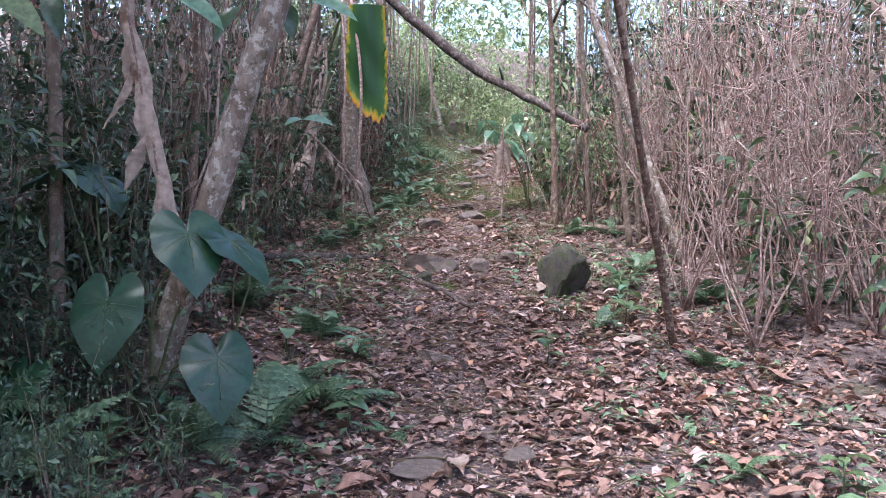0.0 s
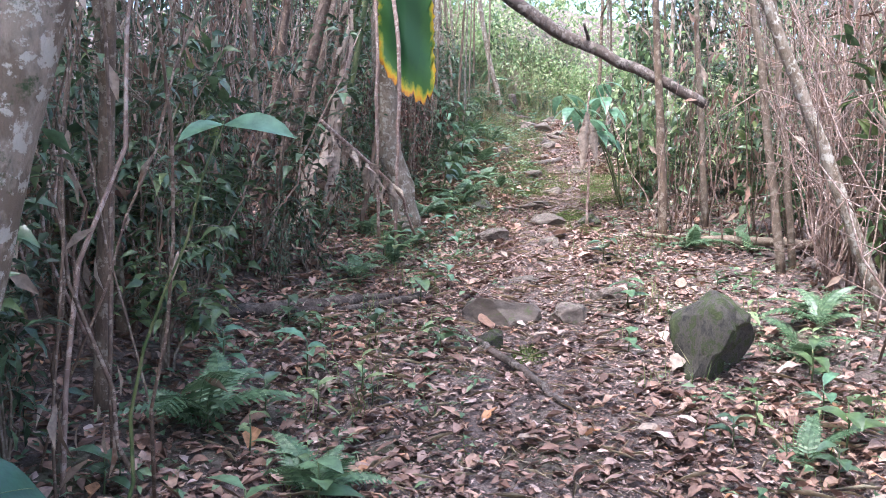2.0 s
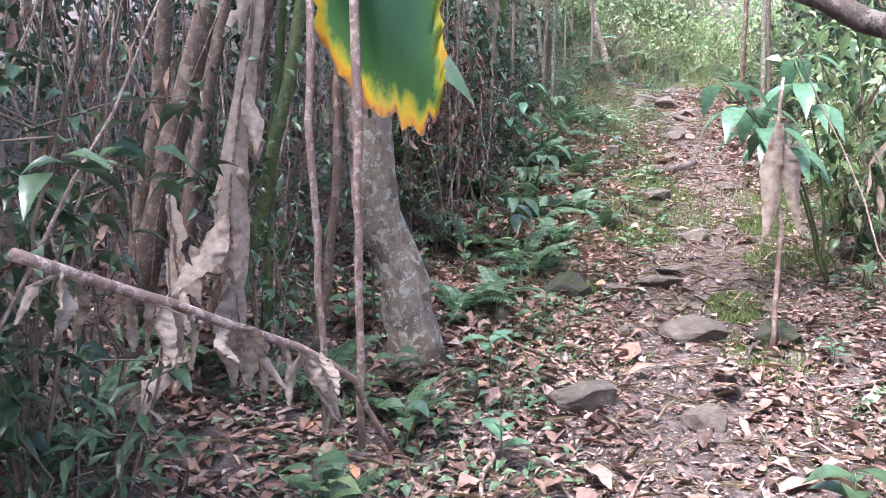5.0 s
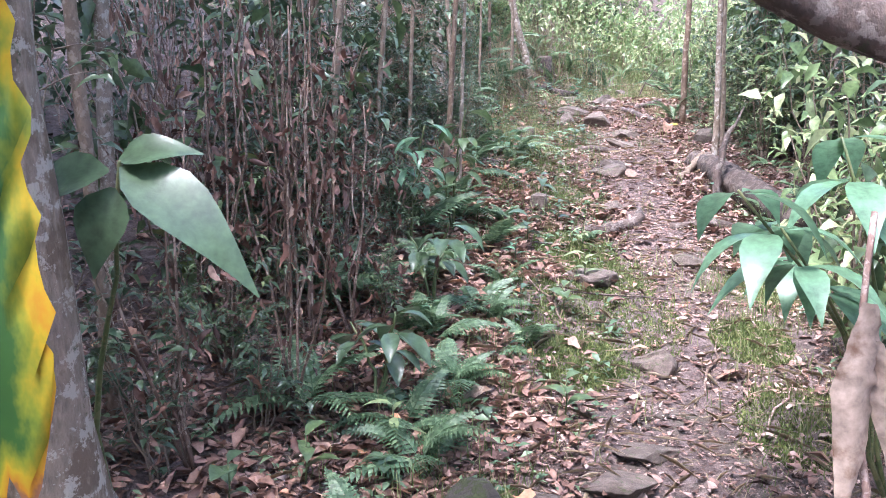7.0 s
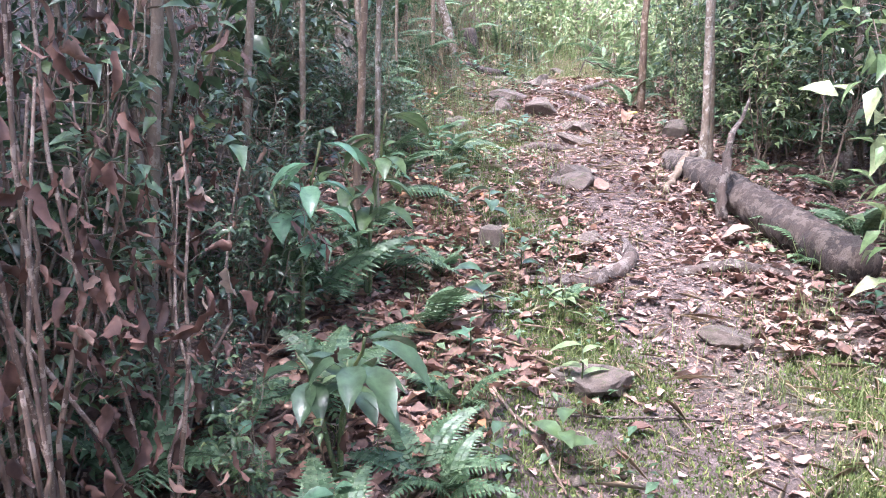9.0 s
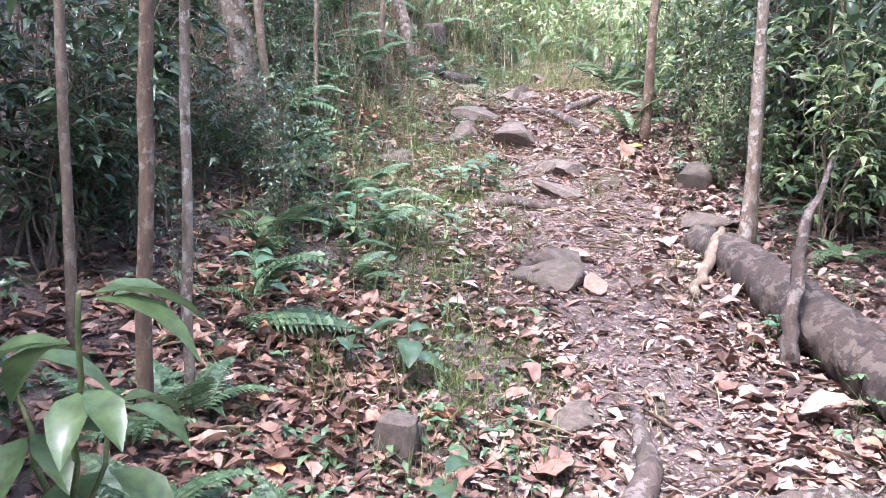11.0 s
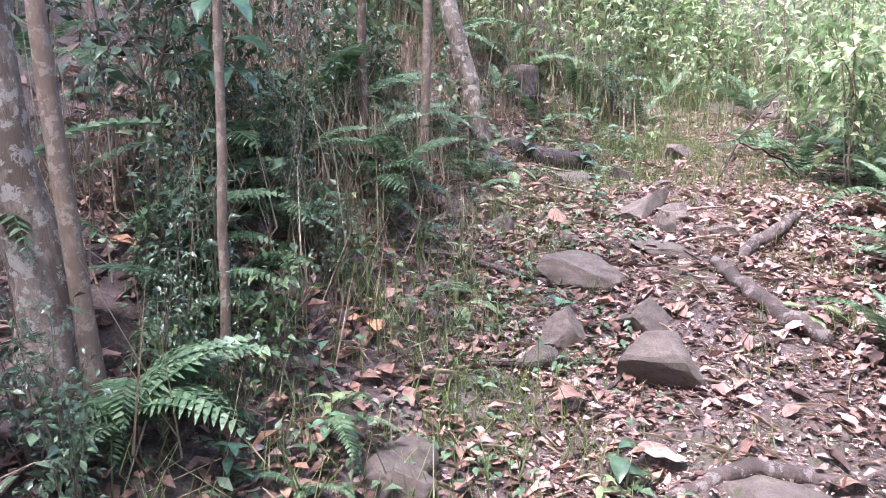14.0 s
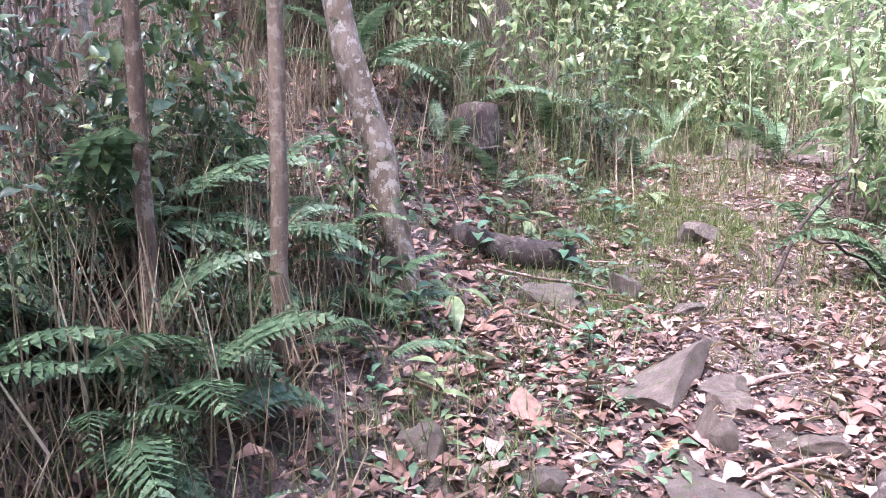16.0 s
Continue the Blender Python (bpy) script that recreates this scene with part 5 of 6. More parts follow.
# a dead forked twig standing beside the trail end
fork = thing("dead_twig", "dead forked twig arching beside the trail", "dead twig", at=spot(1.45, 19.55, 0.01))
for pts, rad in (([(0, 0, 0), (0.1, 0.05, 0.22), (0.22, 0.1, 0.4), (0.3, 0.1, 0.48)], 0.011), ([(0.12, 0.06, 0.25), (0.3, 0.05, 0.2), (0.5, 0.0, 0.06)], 0.009), ([(0.22, 0.1, 0.4), (0.16, 0.12, 0.52)], 0.005), ([(0.28, 0.1, 0.46), (0.42, 0.15, 0.62)], 0.006), ([(0.2, 0.08, 0.36), (0.34, 0.02, 0.3)], 0.005)):
    part("branch", tube(bent(pts, 8, 0.006, 4), np.linspace(rad, rad * 0.5, 8), 5), DARKWOOD, fork)

# clusters of dark dead leaves hanging in the undergrowth
CRUMPLED = strip([0.25, 0.8, 0.7, 1.0, 0.6, 0.5, 0.08], 0.12, 0.45, 0.12)
DEAD_BROWN = foliage("dark_dead_leaf", [(0.0, (0.045, 0.022, 0.017)), (0.6, (0.12, 0.058, 0.042)), (0.9, (0.22, 0.115, 0.085)), (1.0, (0.38, 0.28, 0.22))], 0.7, 0.2)
for i, (x, y, h) in enumerate([(-1.2, 10.9, 1.0), (-1.25, 11.4, 1.1), (-1.5, 10.7, 0.9), (-1.3, 12.1, 0.8), (-1.6, 11.8, 1.2), (-1.5, 6.8, 0.9), (-1.35, 7.4, 0.8), (-1.6, 9.6, 1.0), (1.6, 9.0, 0.8), (-1.7, 5.6, 1.0), (-0.95, 10.2, 1.1), (-1.15, 9.7, 1.0), (-0.95, 11.1, 0.9), (-0.95, 10.45, 1.3), (-1.1, 10.65, 1.3), (-0.85, 10.75, 0.9), (-1.25, 10.3, 1.4)]):
    r = np.random.default_rng(850 + i)
    n = 100
    ob = thing("dead_plant", "withered plant with dark brown hanging leaves", "dead plant", "withered plants beside the trail", at=spot(x, y, 0.02))
    for k in range(4):
        e = np.array([r.normal(0, 0.15), r.normal(0, 0.15), h * r.uniform(0.8, 1.3)])
        part("stem", tube(bent([(0, 0, 0), e * 0.5 + r.normal(0, 0.03, 3), e], 7, 0.01, k), np.linspace(0.007, 0.003, 7), 5), CANE, ob)
    b = np.stack([r.normal(0, 0.17, n), r.normal(0, 0.17, n), r.uniform(0.1, 1.0, n) * h], -1)
    L = r.uniform(0.025, 0.08, n)
    part("dead_leaves", leaves(CRUMPLED, b, np.array([0, 0, -1.0]) + r.normal(0, 0.55, (n, 3)), r.normal(0, 1, (n, 3)), L, L * r.uniform(0.2, 0.5, n), 0.035), DEAD_BROWN, ob)["kind"] = "stuff"

for i, (x, y) in enumerate([(0.1, 19.05), (0.42, 20.3), (1.15, 20.9), (1.3, 17.3), (-0.05, 17.2)]):
    spray_plant("bright_seedling", "small plant with upright bright yellow-green leaves", (x, y), [(0.02, 0.0, 0.08)], 0.19, 0.36, BRIGHT, 70 + i, 3)
stump = thing("tree_stump", "rotten brown tree stump behind dry grass", "stump", at=spot(0.15, 20.75, 0.05))
part("trunk", tube(bent([(0, 0, 0), (0.02, 0, 0.15), (0.0, 0.02, 0.28)], 8, 0.006, 3), [0.19, 0.16, 0.145, 0.14, 0.14, 0.135, 0.13, 0.12], 14, 0.06), DARKWOOD, stump)

# ---- forest behind: taller trees, far woods, canopy ----
BIG = []
for i in range(5):
    r = np.random.default_rng(500 + i)
    lean = r.normal(0, 0.35, 2)
    h = r.uniform(6, 8.5)
    ob = tree(0, -60 - 5 * i, [(0, 0, 0), (lean[0] * 0.4, lean[1] * 0.4, h * 0.4), (lean[0], lean[1], h)], r.uniform(0.07, 0.13), 0.04, (PALE_BARK, BROWN_BARK, GREY_STEM)[i % 3],
              "tall forest tree with straight trunk and leafy crown", seed=510 + i, crown_size=(2.0, 2.0, 1.4), count=900, limbs=5, leaf=0.17, leafmat=GREEN, group="forest trees")
    BIG.append(ob)
for i in range(85):
    y = rs.uniform(0, 40)
    side = -1 if i % 2 else 1
    x = middle(min(y, 20)) + side * rs.uniform(3.0, 14)
    if 16 < y < 28 and abs(x) < 7:
        x += 7 * side
    copy_thing(BIG[i % 5], pose(*spot(x, y, 0.05), 0, 0, rs.uniform(0, 360)))
for i, ob in enumerate(BIG):
    ob.location = spot(-6 - i, -4 + i, 0.05)


def woods(name, boxes, count, leaf, mat, seed, label):
    r = np.random.default_rng(seed)
    base = []
    for (x0, x1, y0, y1, z0, z1) in boxes:
        x, y = r.uniform(x0, x1, count), r.uniform(y0, y1, count)
        z = ground(x, y) + z0 + (z1 - z0) * r.random(count) ** 1.2
        keep = np.array([noise.noise(Vector((a * 0.7, b * 0.7, c * 0.7 + seed))) for a, b, c in zip(x, y, z)]) > -0.12
        base.append(np.stack([x, y, z], -1)[keep])
    base = np.vstack(base)
    n = len(base)
    L = leaf * r.uniform(0.6, 1.4, n)
    ob = part(name, leaves(DIAMOND, base, r.normal(0, 1, (n, 3)) + [0, 0, -0.3], r.normal(0, 0.5, (n, 3)) + [0, 0, 1.0], L, L * r.uniform(0.35, 0.6, n)), mat)
    return tagged(ob, label, "foliage", kind="stuff")


woods("far_woods", [(-14, -4.6, -3, 20, 0, 5), (5.6, 15, -3, 20, 0, 5)], 9000, 0.24, DEEP, 1, "dense dark green foliage of the forest behind")
# the brightness beyond the trail end is put into the leaf colour
woods("far_woods", [(-10, 12, 24.5, 32, 0, 5.5), (-8, 12, 23.5, 30, 0, 3.5), (-7, -2.6, 19, 26, 0, 5), (4.8, 10, 19, 26, 0, 5)], 8000, 0.16, BRIGHT, 2, "yellow-green foliage beyond the trail end, coloured as if sunlit")
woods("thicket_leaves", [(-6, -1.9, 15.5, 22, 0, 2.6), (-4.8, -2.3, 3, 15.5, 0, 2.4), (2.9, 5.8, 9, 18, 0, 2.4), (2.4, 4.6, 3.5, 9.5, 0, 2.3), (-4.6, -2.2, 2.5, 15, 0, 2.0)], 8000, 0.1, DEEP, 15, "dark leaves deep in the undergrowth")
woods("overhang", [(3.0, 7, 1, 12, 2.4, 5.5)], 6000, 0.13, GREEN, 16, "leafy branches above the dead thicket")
# leaves above the sightline, added to darken the right side
woods("overhang", [(1.9, 6, 12, 17.5, 3.0, 6)], 10000, 0.16, GREEN, 27, "unseen leaves added to shade the upper trail edge")
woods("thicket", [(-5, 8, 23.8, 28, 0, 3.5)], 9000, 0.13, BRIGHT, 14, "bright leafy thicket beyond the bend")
# also unseen: set so that its shadow falls right of the trail
woods("overhang", [(0.3, 2.6, 10.6, 15.2, 4.3, 6.5)], 2600, 0.2, GREEN, 28, "unseen leaves added to shade the upper trail")
woods("bank_foliage", [(-0.5, 2.0, 22.2, 24.2, 0, 1.2), (-3.0, 0.4, 21.0, 24.5, 0, 1.3), (2.6, 6, 21, 24.5, 0, 1.5), (-3, 6, 22.6, 25.5, 0, 1.8)], 5000, 0.1, BRIGHT, 12, "low leaves on the bank at the trail end, coloured as if sunlit")
# leaf layers above the view, put in only to shade the left side
woods("shade_canopy", [(-6, -0.9, -3, 4, 3.4, 6)], 10000, 0.22, DEEP, 13, "unseen leaf layer added to shade the thicket")
woods("shade_canopy", [(-6, -2.4, 4, 8, 3.3, 6)], 1500, 0.22, GREEN, 18, "unseen thinner leaf layer added to shade the thicket")
woods("shade_canopy", [(-6, -1.75, 7.4, 10.4, 3.2, 6), (-6, -2.1, 10.4, 13.5, 3.3, 6), (-6, -2.0, 14.5, 18.5, 3.6, 6)], 4000, 0.22, DEEP, 19, "unseen leaf layer added to shade the upper thicket")
woods("shade_canopy", [(-3.2, -1.0, -1.5, 2.7, 2.7, 3.7)], 7000, 0.2, DEEP, 20, "unseen low leaf layer added to shade the trail start")
# overhead layer beyond the view, sized for the shade it gives
woods("canopy", [(-9, 9, -5, 8, 4.6, 8.5), (-9, -2.6, 8, 15, 4.6, 8.5)], 5000, 0.26, GREEN, 3, "leafy canopy out of view above the trail, for shade")
woods("distant_forest", [(-40, 40, 34, 60, 0, 12)], 16000, 0.6, GREEN, 8, "hazy green forest rising in the distance")
# never in view: added behind the start to hold light back
woods("forest_behind", [(-12, 12, -12, -4, 0, 7)], 12000, 0.3, DEEP, 4, "unseen dense green foliage behind the trail start, for shade")

# ---- grass, moss and leaf litter ----
def grass(boxes, count, length, mat, seed, label, name="grass", droop=0.55):
    r = np.random.default_rng(seed)
    base = []
    for (x0, x1, y0, y1) in boxes:
        k = count
        m = k // 7 + 1
        cx, cy = r.uniform(x0, x1, m) + r.normal(0, 0.16, m), r.uniform(y0, y1, m) + r.normal(0, 0.3, m)
        i = r.integers(0, len(cx), k)
        x, y = cx[i] + r.normal(0, 0.035, k), cy[i] + r.normal(0, 0.035, k)
        base.append(np.stack([x, y, ground(x, y) - 0.01], -1))
    base = np.vstack(base)
    n = len(base)
    d = r.normal(0, droop, (n, 3)) + [0, 0, 1.0]
    L = length * r.uniform(0.4, 1.3, n)
    out = np.stack([d[:, 0], d[:, 1], np.zeros(n)], -1) * -1
    return tagged(part(name, leaves(BLADE, base, d, -out + [0, 0, 0.02], L, 0.0035 + 0.008 * L), mat), label, "grass", kind="stuff")


grass([(-1.2, 0.7, 20.3, 23.5), (0.5, 1.8, 21.3, 24), (2.4, 4.5, 20.6, 24), (0.2, 4.5, 21.7, 25)], 900, 0.34, GRASS, 5, "long green grass on the bank at the trail end", droop=0.7)
grass([(-1.0, 1.2, 21.2, 23.4), (0.6, 2.6, 21.9, 24.0), (2.5, 4.0, 20.8, 23.5)], 450, 0.62, BRIGHT, 25, "tall arching green grass where the trail bends", droop=1.5)
grass([(-0.8, 1.0, 20.9, 23.0), (1.2, 2.6, 22.0, 24.0)], 500, 0.6, STRAW, 26, "tall dry grass where the trail bends", droop=1.6)
grass([(-1.6, -0.5, 16.2, 20.0), (-1.8, 0.2, 20.0, 22.0)], 2000, 0.36, STRAW, 6, "dry straw-coloured grass hanging from the bank", droop=0.95)
grass([(-0.3, 0.5, 11, 14.0), (0.1, 0.6, 15, 19.5), (0.3, 2.0, 18.8, 21.7), (0.3, 2.2, 19.3, 21.8), (0.8, 1.3, 10.0, 12.5), (-0.6, -0.2, 8.8, 11)], 1300, 0.085, GRASS, 7, "short tufts of grass on the trail")
grass([(-0.9, -0.35, 4, 9), (0.5, 1.1, 5, 9.5), (-0.5, 0.2, 9, 14), (1.1, 1.7, 10, 15), (-0.2, 0.5, 14, 18.5), (1.1, 1.7, 15.5, 19)], 420, 0.11, GRASS, 17, "thin grass sprouting through dead leaves")


grass([(-0.35, 0.35, 13.2, 18.3), (-0.5, 0.1, 14.5, 18.5)], 700, 0.13, GRASS, 37, "thin green tufts along the upper trail")
grass([(0.2, 1.9, 19.0, 21.6), (0.5, 2.1, 19.8, 21.8)], 1100, 0.1, GRASS, 38, "short grass over the trail end")
grass([(0.0, 1.9, 19.4, 21.6)], 600, 0.09, STRAW, 39, "short dry grass over the trail end")
grass([(-0.65, 0.0, 14.2, 18.6)], 700, 0.2, GRASS, 40, "drooping green blades at the foot of the bank", droop=0.9)


def cushions(spots):
    for i, (x, y, s) in enumerate(spots):
        r = np.random.default_rng(800 + i)
        n = int(36000 * s * s) + 300
        a, q = r.uniform(0, 6.28, n), s * np.sqrt(r.random(n)) * (1 + 0.3 * np.sin(3 * r.uniform(0, 6.28)))
        px, py = x + q * np.cos(a) * 0.75, y + q * np.sin(a) * 1.1
        b = np.stack([px, py, ground(px, py) - 0.004], -1)
        ob = part("moss_patch", leaves(TUFT, b, r.normal(0, 0.6, (n, 3)) + [0, 0, 1], r.normal(0, 1, (n, 3)), r.uniform(0.012, 0.032, n), 0.007), MOSS)
        tagged(ob, "patch of green moss and fine grass on the trail", "moss", kind="stuff")


MOSS_SPOTS = [(0.05, 6.0, 0.09), (0.2, 11.4, 0.5), (0.15, 10.9, 0.35), (0.2, 12.4, 0.4), (0.55, 9.6, 0.25), (0.95, 11.2, 0.35), (0.2, 13.6, 0.35), (0.05, 14.5, 0.3), (0.6, 9.0, 0.2), (0.7, 19.6, 0.5), (1.2, 20.5, 0.6), (-0.15, 9.8, 0.12), (0.35, 12.0, 0.3), (0.95, 10.4, 0.3), (1.2, 11.9, 0.3), (0.25, 15.6, 0.25), (0.1, 16.6, 0.25)]
cushions(MOSS_SPOTS)


def litter(name, count, lo, hi, template, mat, seed, spread, label, thin=0.0, x_off=0.0, y0=-1.0, y1=21.8):
    r = np.random.default_rng(seed)
    y = r.uniform(y0, y1, count)
    u = r.normal(x_off, spread, count)
    keep = (np.abs(u - 0.05) > 0.3 + 0.12 * np.sin(y * 1.3)) | (r.random(count) > thin * np.where((y > 8) & (y < 16.5), 1.35, 0.9))
    for mx, my, ms in MOSS_SPOTS:
        keep &= ((np.interp(y, CY, CX) + u - mx) ** 2 + (y - my) ** 2 > (0.8 * ms) ** 2) | (r.random(count) > 0.85)
    y, u = y[keep], u[keep]
    n = len(y)
    x = np.interp(y, CY, CX) + u
    b = np.stack([x, y, ground(x, y) + r.uniform(-0.001, 0.022, n)], -1)
    a = r.uniform(0, 6.28, n)
    d = np.stack([np.cos(a), np.sin(a), r.normal(0, 0.22, n)], -1)
    L = lo + (hi - lo) * r.random(n) ** 1.7
    return tagged(part(name, leaves(template, b, d, np.array([0, 0, 1.0]) + r.normal(0, 0.17, (n, 3)), L, L * r.uniform(0.36, 0.68, n), 0.05 if hi > 0.05 else 0.0), mat), label, "leaf litter", kind="stuff")


litter("leaf_litter", 50000, 0.014, 0.064, DRY3, LITTER, 1, 1.1, "layer of curled brown and pinkish dead leaves", 0.5)
litter("leaf_litter", 42000, 0.014, 0.062, DRY2, LITTER, 2, 1.2, "layer of curled brown and pinkish dead leaves", 0.5)
litter("leaf_litter", 9000, 0.03, 0.09, DRY3, RUSSET, 3, 0.6, "russet dead leaves on the bank", 0.9, -1.1)
litter("leaf_litter", 16000, 0.03, 0.1, SIMPLE, LITTER, 9, 2.2, "brown dead leaves under the bushes", 1.0)
litter("leaf_litter", 9000, 0.04, 0.11, DRY3, RUSSET, 10, 0.8, "dead leaves under the bank bushes", 0.0, -2.0)
litter("leaf_litter", 3500, 0.035, 0.09, CURLED, RUSSET, 41, 0.9, "large orange-brown dead leaves", 0.5, 0.9, 0.5, 5.5)
litter("leaf_litter", 2500, 0.035, 0.1, CURLED, LITTER, 42, 1.0, "large pinkish dead leaves", 0.4, 0.2, 1.0, 9.5)
litter("leaf_litter", 5000, 0.04, 0.1, CURLED, RUSSET, 43, 0.4, "large orange-brown dead leaves on the bank", 0.8, -1.0, 8.8, 14.0)
litter("leaf_litter", 3500, 0.04, 0.11, CURLED, LITTER, 44, 0.6, "large pale dead leaves at the trail edge", 0.6, 0.7, 12.0, 19.0)
litter("leaf_fragments", 90000, 0.008, 0.026, DIAMOND, LITTER, 45, 0.7, "crumbled fragments of dead leaves", 0.0)
litter("leaf_fragments", 42000, 0.01, 0.036, DIAMOND, LITTER, 4, 0.8, "trampled fragments of dead leaves", 0.0)

def debris(count, seed):
    # thin twigs, stalks and grass ends mixed into the leaf layer
    r = np.random.default_rng(seed)
    y = r.uniform(0, 21.8, count)
    x = np.interp(y, CY, CX) + r.normal(0, 1.0, count)
    b = np.stack([x, y, ground(x, y) + r.uniform(0.004, 0.03, count)], -1)
    a = r.uniform(0, 6.28, count)
    d = np.stack([np.cos(a), np.sin(a), r.normal(0, 0.12, count)], -1)
    L = 0.03 + 0.2 * r.random(count) ** 2.2
    ob = part("twig_debris", leaves(DIAMOND, b, d, np.array([0, 0, 1.0]) + r.normal(0, 0.5, (count, 3)), L, r.uniform(0.002, 0.007, count)), STRAW)
    tagged(ob, "scattered twigs and dry stalks among dead leaves", "debris", kind="stuff")
    n = 900
    y = r.uniform(1, 21.5, n)
    x = np.interp(y, CY, CX) + r.normal(0.05, 0.45, n)
    c = np.stack([x, y, ground(x, y) + 0.002], -1)
    oct_v = np.array([(1, 0, 0), (-0.8, 0.2, 0), (0.1, 0.9, 0), (0, -1, 0.1), (0.1, 0.1, 0.6), (0, 0, -0.6)], float)
    oct_f = np.array([(0, 2, 4), (2, 1, 4), (1, 3, 4), (3, 0, 4), (2, 0, 5), (1, 2, 5), (3, 1, 5), (0, 3, 5)])
    sz = 0.008 + 0.03 * r.random(n) ** 3
    ang = r.uniform(0, 6.28, n)
    rot = np.stack([np.stack([np.cos(ang), -np.sin(ang), 0 * ang], -1), np.stack([np.sin(ang), np.cos(ang), 0 * ang], -1), np.stack([0 * ang, 0 * ang, 1 + 0 * ang], -1)], 1)
    vv = c[:, None] + np.einsum("nij,kj->nki", rot, oct_v) * sz[:, None, None]
    ff = oct_f[None] + (np.arange(n) * 6)[:, None, None]
    tagged(part("pebbles", (vv.reshape(-1, 3), ff.reshape(-1, 3)), STONE), "small loose stones on the trail", "pebbles", kind="stuff")


debris(16000, 31)


def ground_cover(count, seed):
    # tiny sprouts in small groups between the dead leaves
    r = np.random.default_rng(seed)
    g = count // 8
    gy_ = r.uniform(2, 21.5, g)
    gu = np.where(r.random(g) < 0.65, -r.uniform(0.25, 1.7, g), r.uniform(0.6, 1.7, g))
    k = r.integers(0, g, count)
    y = gy_[k] + r.normal(0, 0.05, count)
    x = np.interp(y, CY, CX) + gu[k] + r.normal(0, 0.05, count)
    b = np.stack([x, y, ground(x, y) + r.uniform(0.005, 0.06, count)], -1)
    a = r.uniform(0, 6.28, count)
    d = np.stack([np.cos(a), np.sin(a), r.normal(0.1, 0.3, count)], -1)
    L = r.uniform(0.018, 0.06, count)
    ob = part("ground_cover", leaves(SIMPLE, b, d, np.array([0, 0, 1.0]) + r.normal(0, 0.25, (count, 3)), L, L * r.uniform(0.35, 0.65, count)), FERN)
    tagged(ob, "small green sprouts among the dead leaves", "ground cover", kind="stuff")


ground_cover(12000, 33)
LARGE_DRY = [mesh_of("fallen_leaf", leaves(strip([0.05, 0.55, 0.95, 1.0, 0.8, 0.4, 0.03], 0.25, 0.2 - 0.1 * i, -0.1 * i), np.zeros((1, 3)), np.array([[1.0, 0, 0]]), np.array([[0, 0, 1.0]]), 0.22, 0.1 + 0.02 * i, 0.025), m) for i, m in enumerate((PAPER, RUSSET, PAPER, RUSSET))]
for i in range(70):
    y = rs.uniform(2, 20)
    x = middle(y) + rs.gauss(0.1, 0.9)
    ob = new("fallen_leaf", LARGE_DRY[i % 4])
    s = rs.uniform(0.4, 0.8)
    ob.matrix_world = pose(*spot(x, y, -0.02), rs.uniform(-15, 15), rs.uniform(-15, 10), rs.uniform(0, 360)) @ Matrix.Diagonal((s, s, s, 1))
    tagged(ob, "large dry brown leaf fallen on the trail", "fallen leaf", "large fallen leaves")

# ---- low undergrowth close to the upper trail ----
for x, y, q in ((2.0, 15.9, 0.5), (2.1, 15.45, 0.5), (1.9, 16.6, 0.45), (2.0, 17.0, 0.5), (1.85, 17.6, 0.4), (2.05, 14.8, 0.4), (2.0, 16.3, 0.35)):
    place_shrub(SHRUBS[:8], x, y, q)
for i in range(22):  # bushes hanging over the upper bank
    place_shrub(SHRUBS[:8] + SHRUBS[:4], rs.uniform(-1.25, -0.6), rs.uniform(16.6, 18.9), rs.uniform(0.3, 0.52))
for i in range(8):
    place_shrub(SHRUBS[4:8], rs.uniform(-0.9, -0.6), rs.uniform(14.7, 16.6), rs.uniform(0.2, 0.3))
for i, (x, y, q) in enumerate(((-0.3, 14.7, 0.7), (-0.25, 15.3, 0.7), (-0.4, 15.9, 0.8), (-0.3, 16.5, 0.7), (-0.55, 14.2, 0.8), (-0.6, 15.3, 0.9), (-0.2, 14.1, 0.5), (-0.5, 17.5, 0.9), (-0.7, 17.75, 1.0))):
    fern(x, y, q, 5, 0, 700 + i)
for i in range(12):  # dark plants crowding the start of the walk
    place_shrub(SHRUBS[4:], rs.uniform(-1.5, -0.85), rs.uniform(1.7, 3.0), rs.uniform(0.25, 0.42))
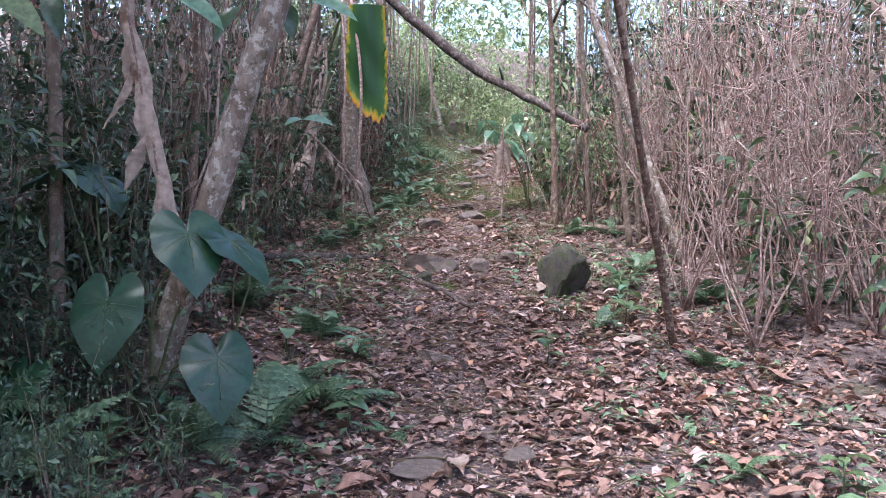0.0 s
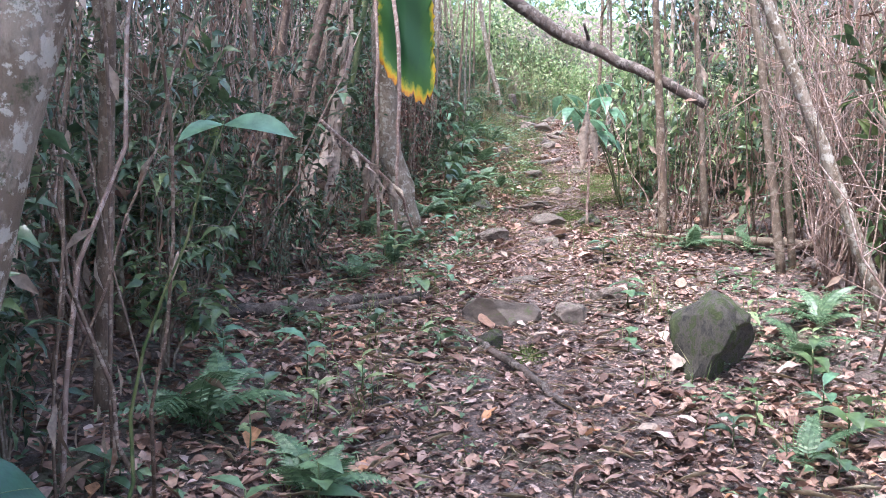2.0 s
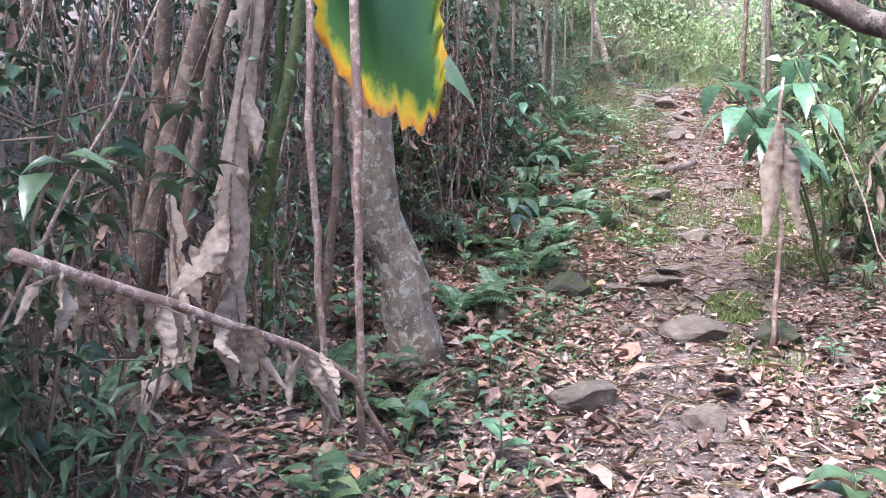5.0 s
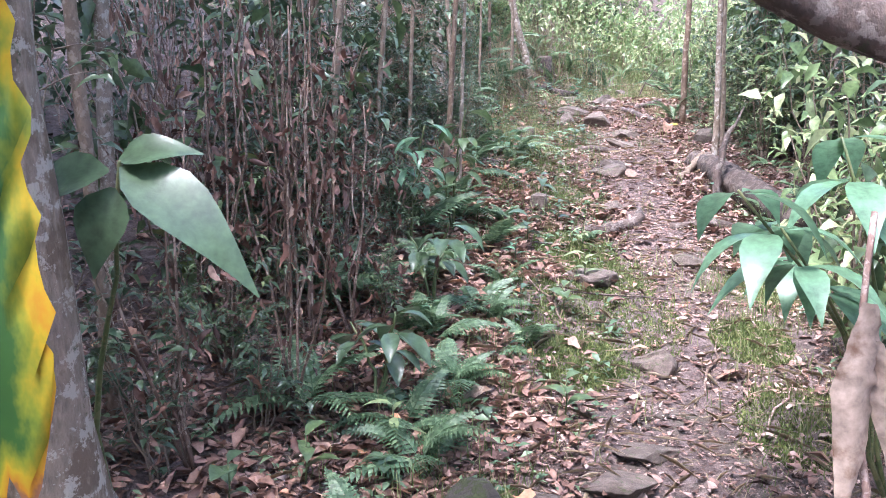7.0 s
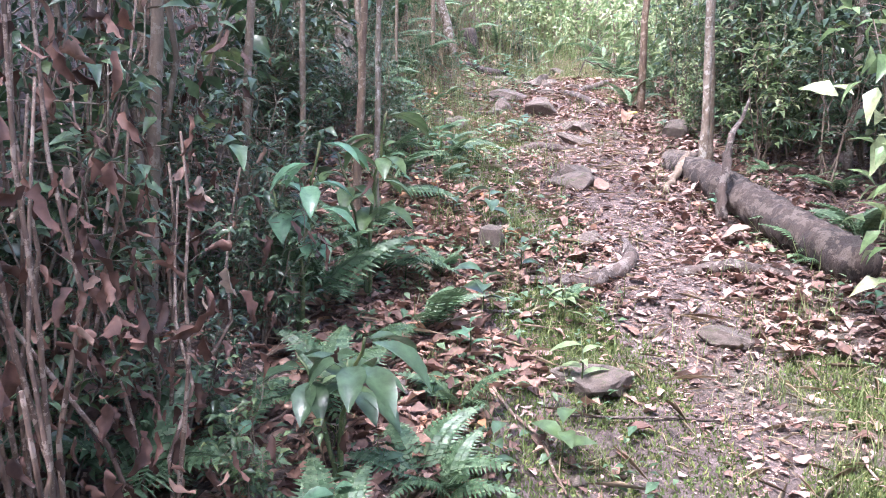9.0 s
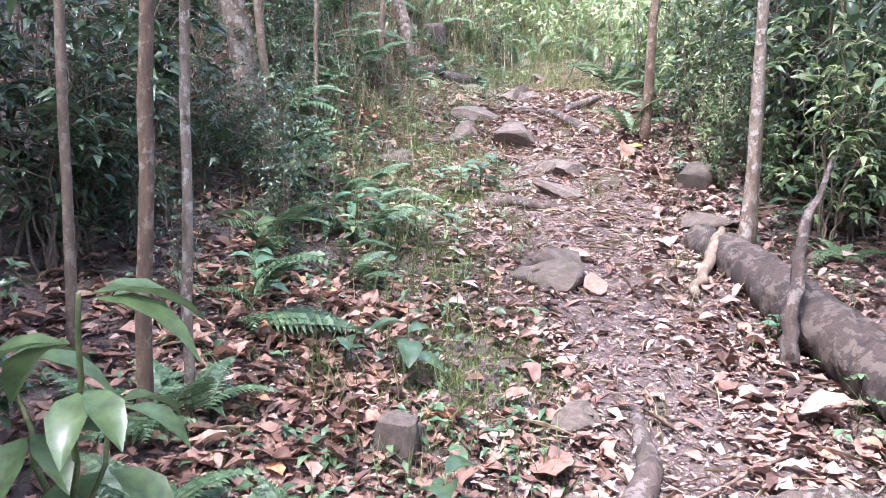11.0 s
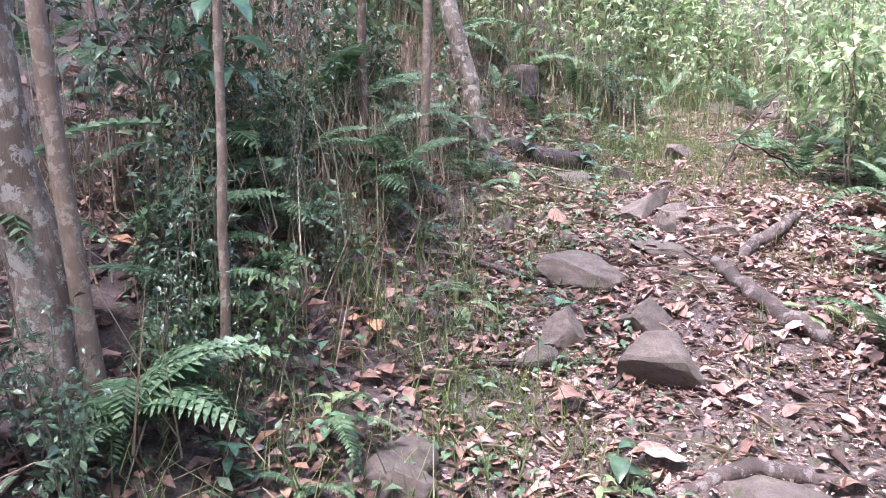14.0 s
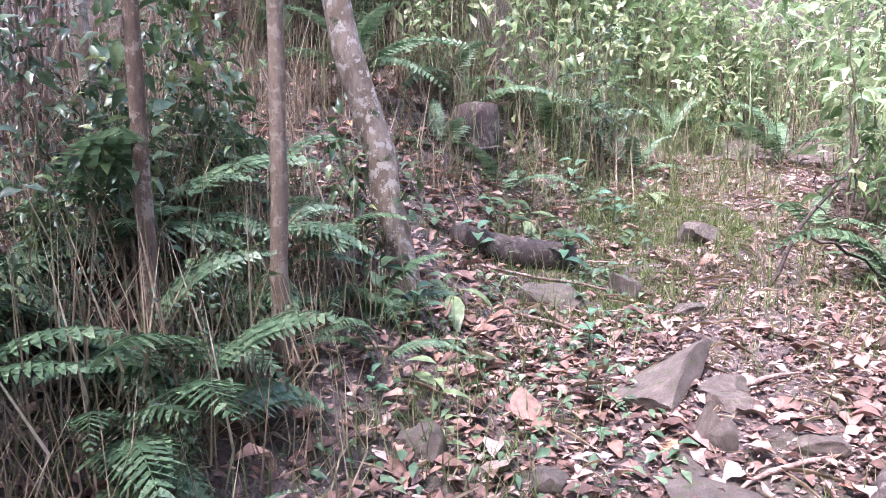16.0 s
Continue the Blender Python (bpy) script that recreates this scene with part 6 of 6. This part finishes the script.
for i in range(9):  # small bush in front of the mottled tree
    place_shrub(SHRUBS[:8], rs.uniform(-1.35, -0.9), rs.uniform(14.5, 15.3), rs.uniform(0.22, 0.3))
for i in range(14):  # low growth at the foot of the upper bank
    place_shrub(SHRUBS[:8], rs.uniform(-0.8, -0.35), rs.uniform(17.4, 18.7), rs.uniform(0.16, 0.28))
grass([(-0.8, -0.25, 17.2, 18.9)], 900, 0.3, STRAW, 28, "dry grass hanging over the foot of the bank", droop=0.9)
for x, y, q in ((1.78, 15.75, 0.25), (1.95, 15.5, 0.3), (1.7, 16.45, 0.25), (2.1, 15.0, 0.35), (2.0, 16.0, 0.3), (2.2, 15.3, 0.45), (2.15, 16.7, 0.5)):
    place_shrub(SHRUBS[:8], x, y, q)
for i in range(12):  # leafy undergrowth behind the dark root
    place_shrub(SHRUBS[:8], rs.uniform(-2.1, -1.5), rs.uniform(5.7, 7.0), rs.uniform(0.35, 0.6))
for i in range(16):  # low growth on the bank below the mottled tree
    place_shrub(SHRUBS[:8], rs.uniform(-0.95, -0.42), rs.uniform(15.9, 17.2), rs.uniform(0.16, 0.29))
for i, (x, y, q) in enumerate(((-0.5, 16.4, 0.8), (-0.7, 16.9, 0.9), (-0.45, 16.9, 0.7), (-0.85, 16.5, 0.9), (-0.3, 17.1, 0.6))):
    fern(x, y, q, 5, 0, 730 + i)
grass([(-0.6, 0.0, 15.6, 17.4)], 500, 0.12, GRASS, 29, "short green grass at the foot of the bank")
for i in range(5):  # green leaves among the bare twigs at the start
    place_shrub(SHRUBS[:4] + SHRUBS[8:], rs.uniform(1.9, 2.6), rs.uniform(3.6, 5.6), rs.uniform(0.45, 0.8))

# the deepest bushes are hidden behind the nearer ones and are left out
bushes = [o for o in scene.collection.objects if o.parent is None and o.name.split(".")[0] == "shrub"]
bushes.sort(key=lambda o: abs(o.location.x - middle(min(o.location.y, 20))) - 0.5 * o.scale[0])
for o in bushes[345:]:
    for c in (*o.children_recursive, o):
        bpy.data.objects.remove(c)
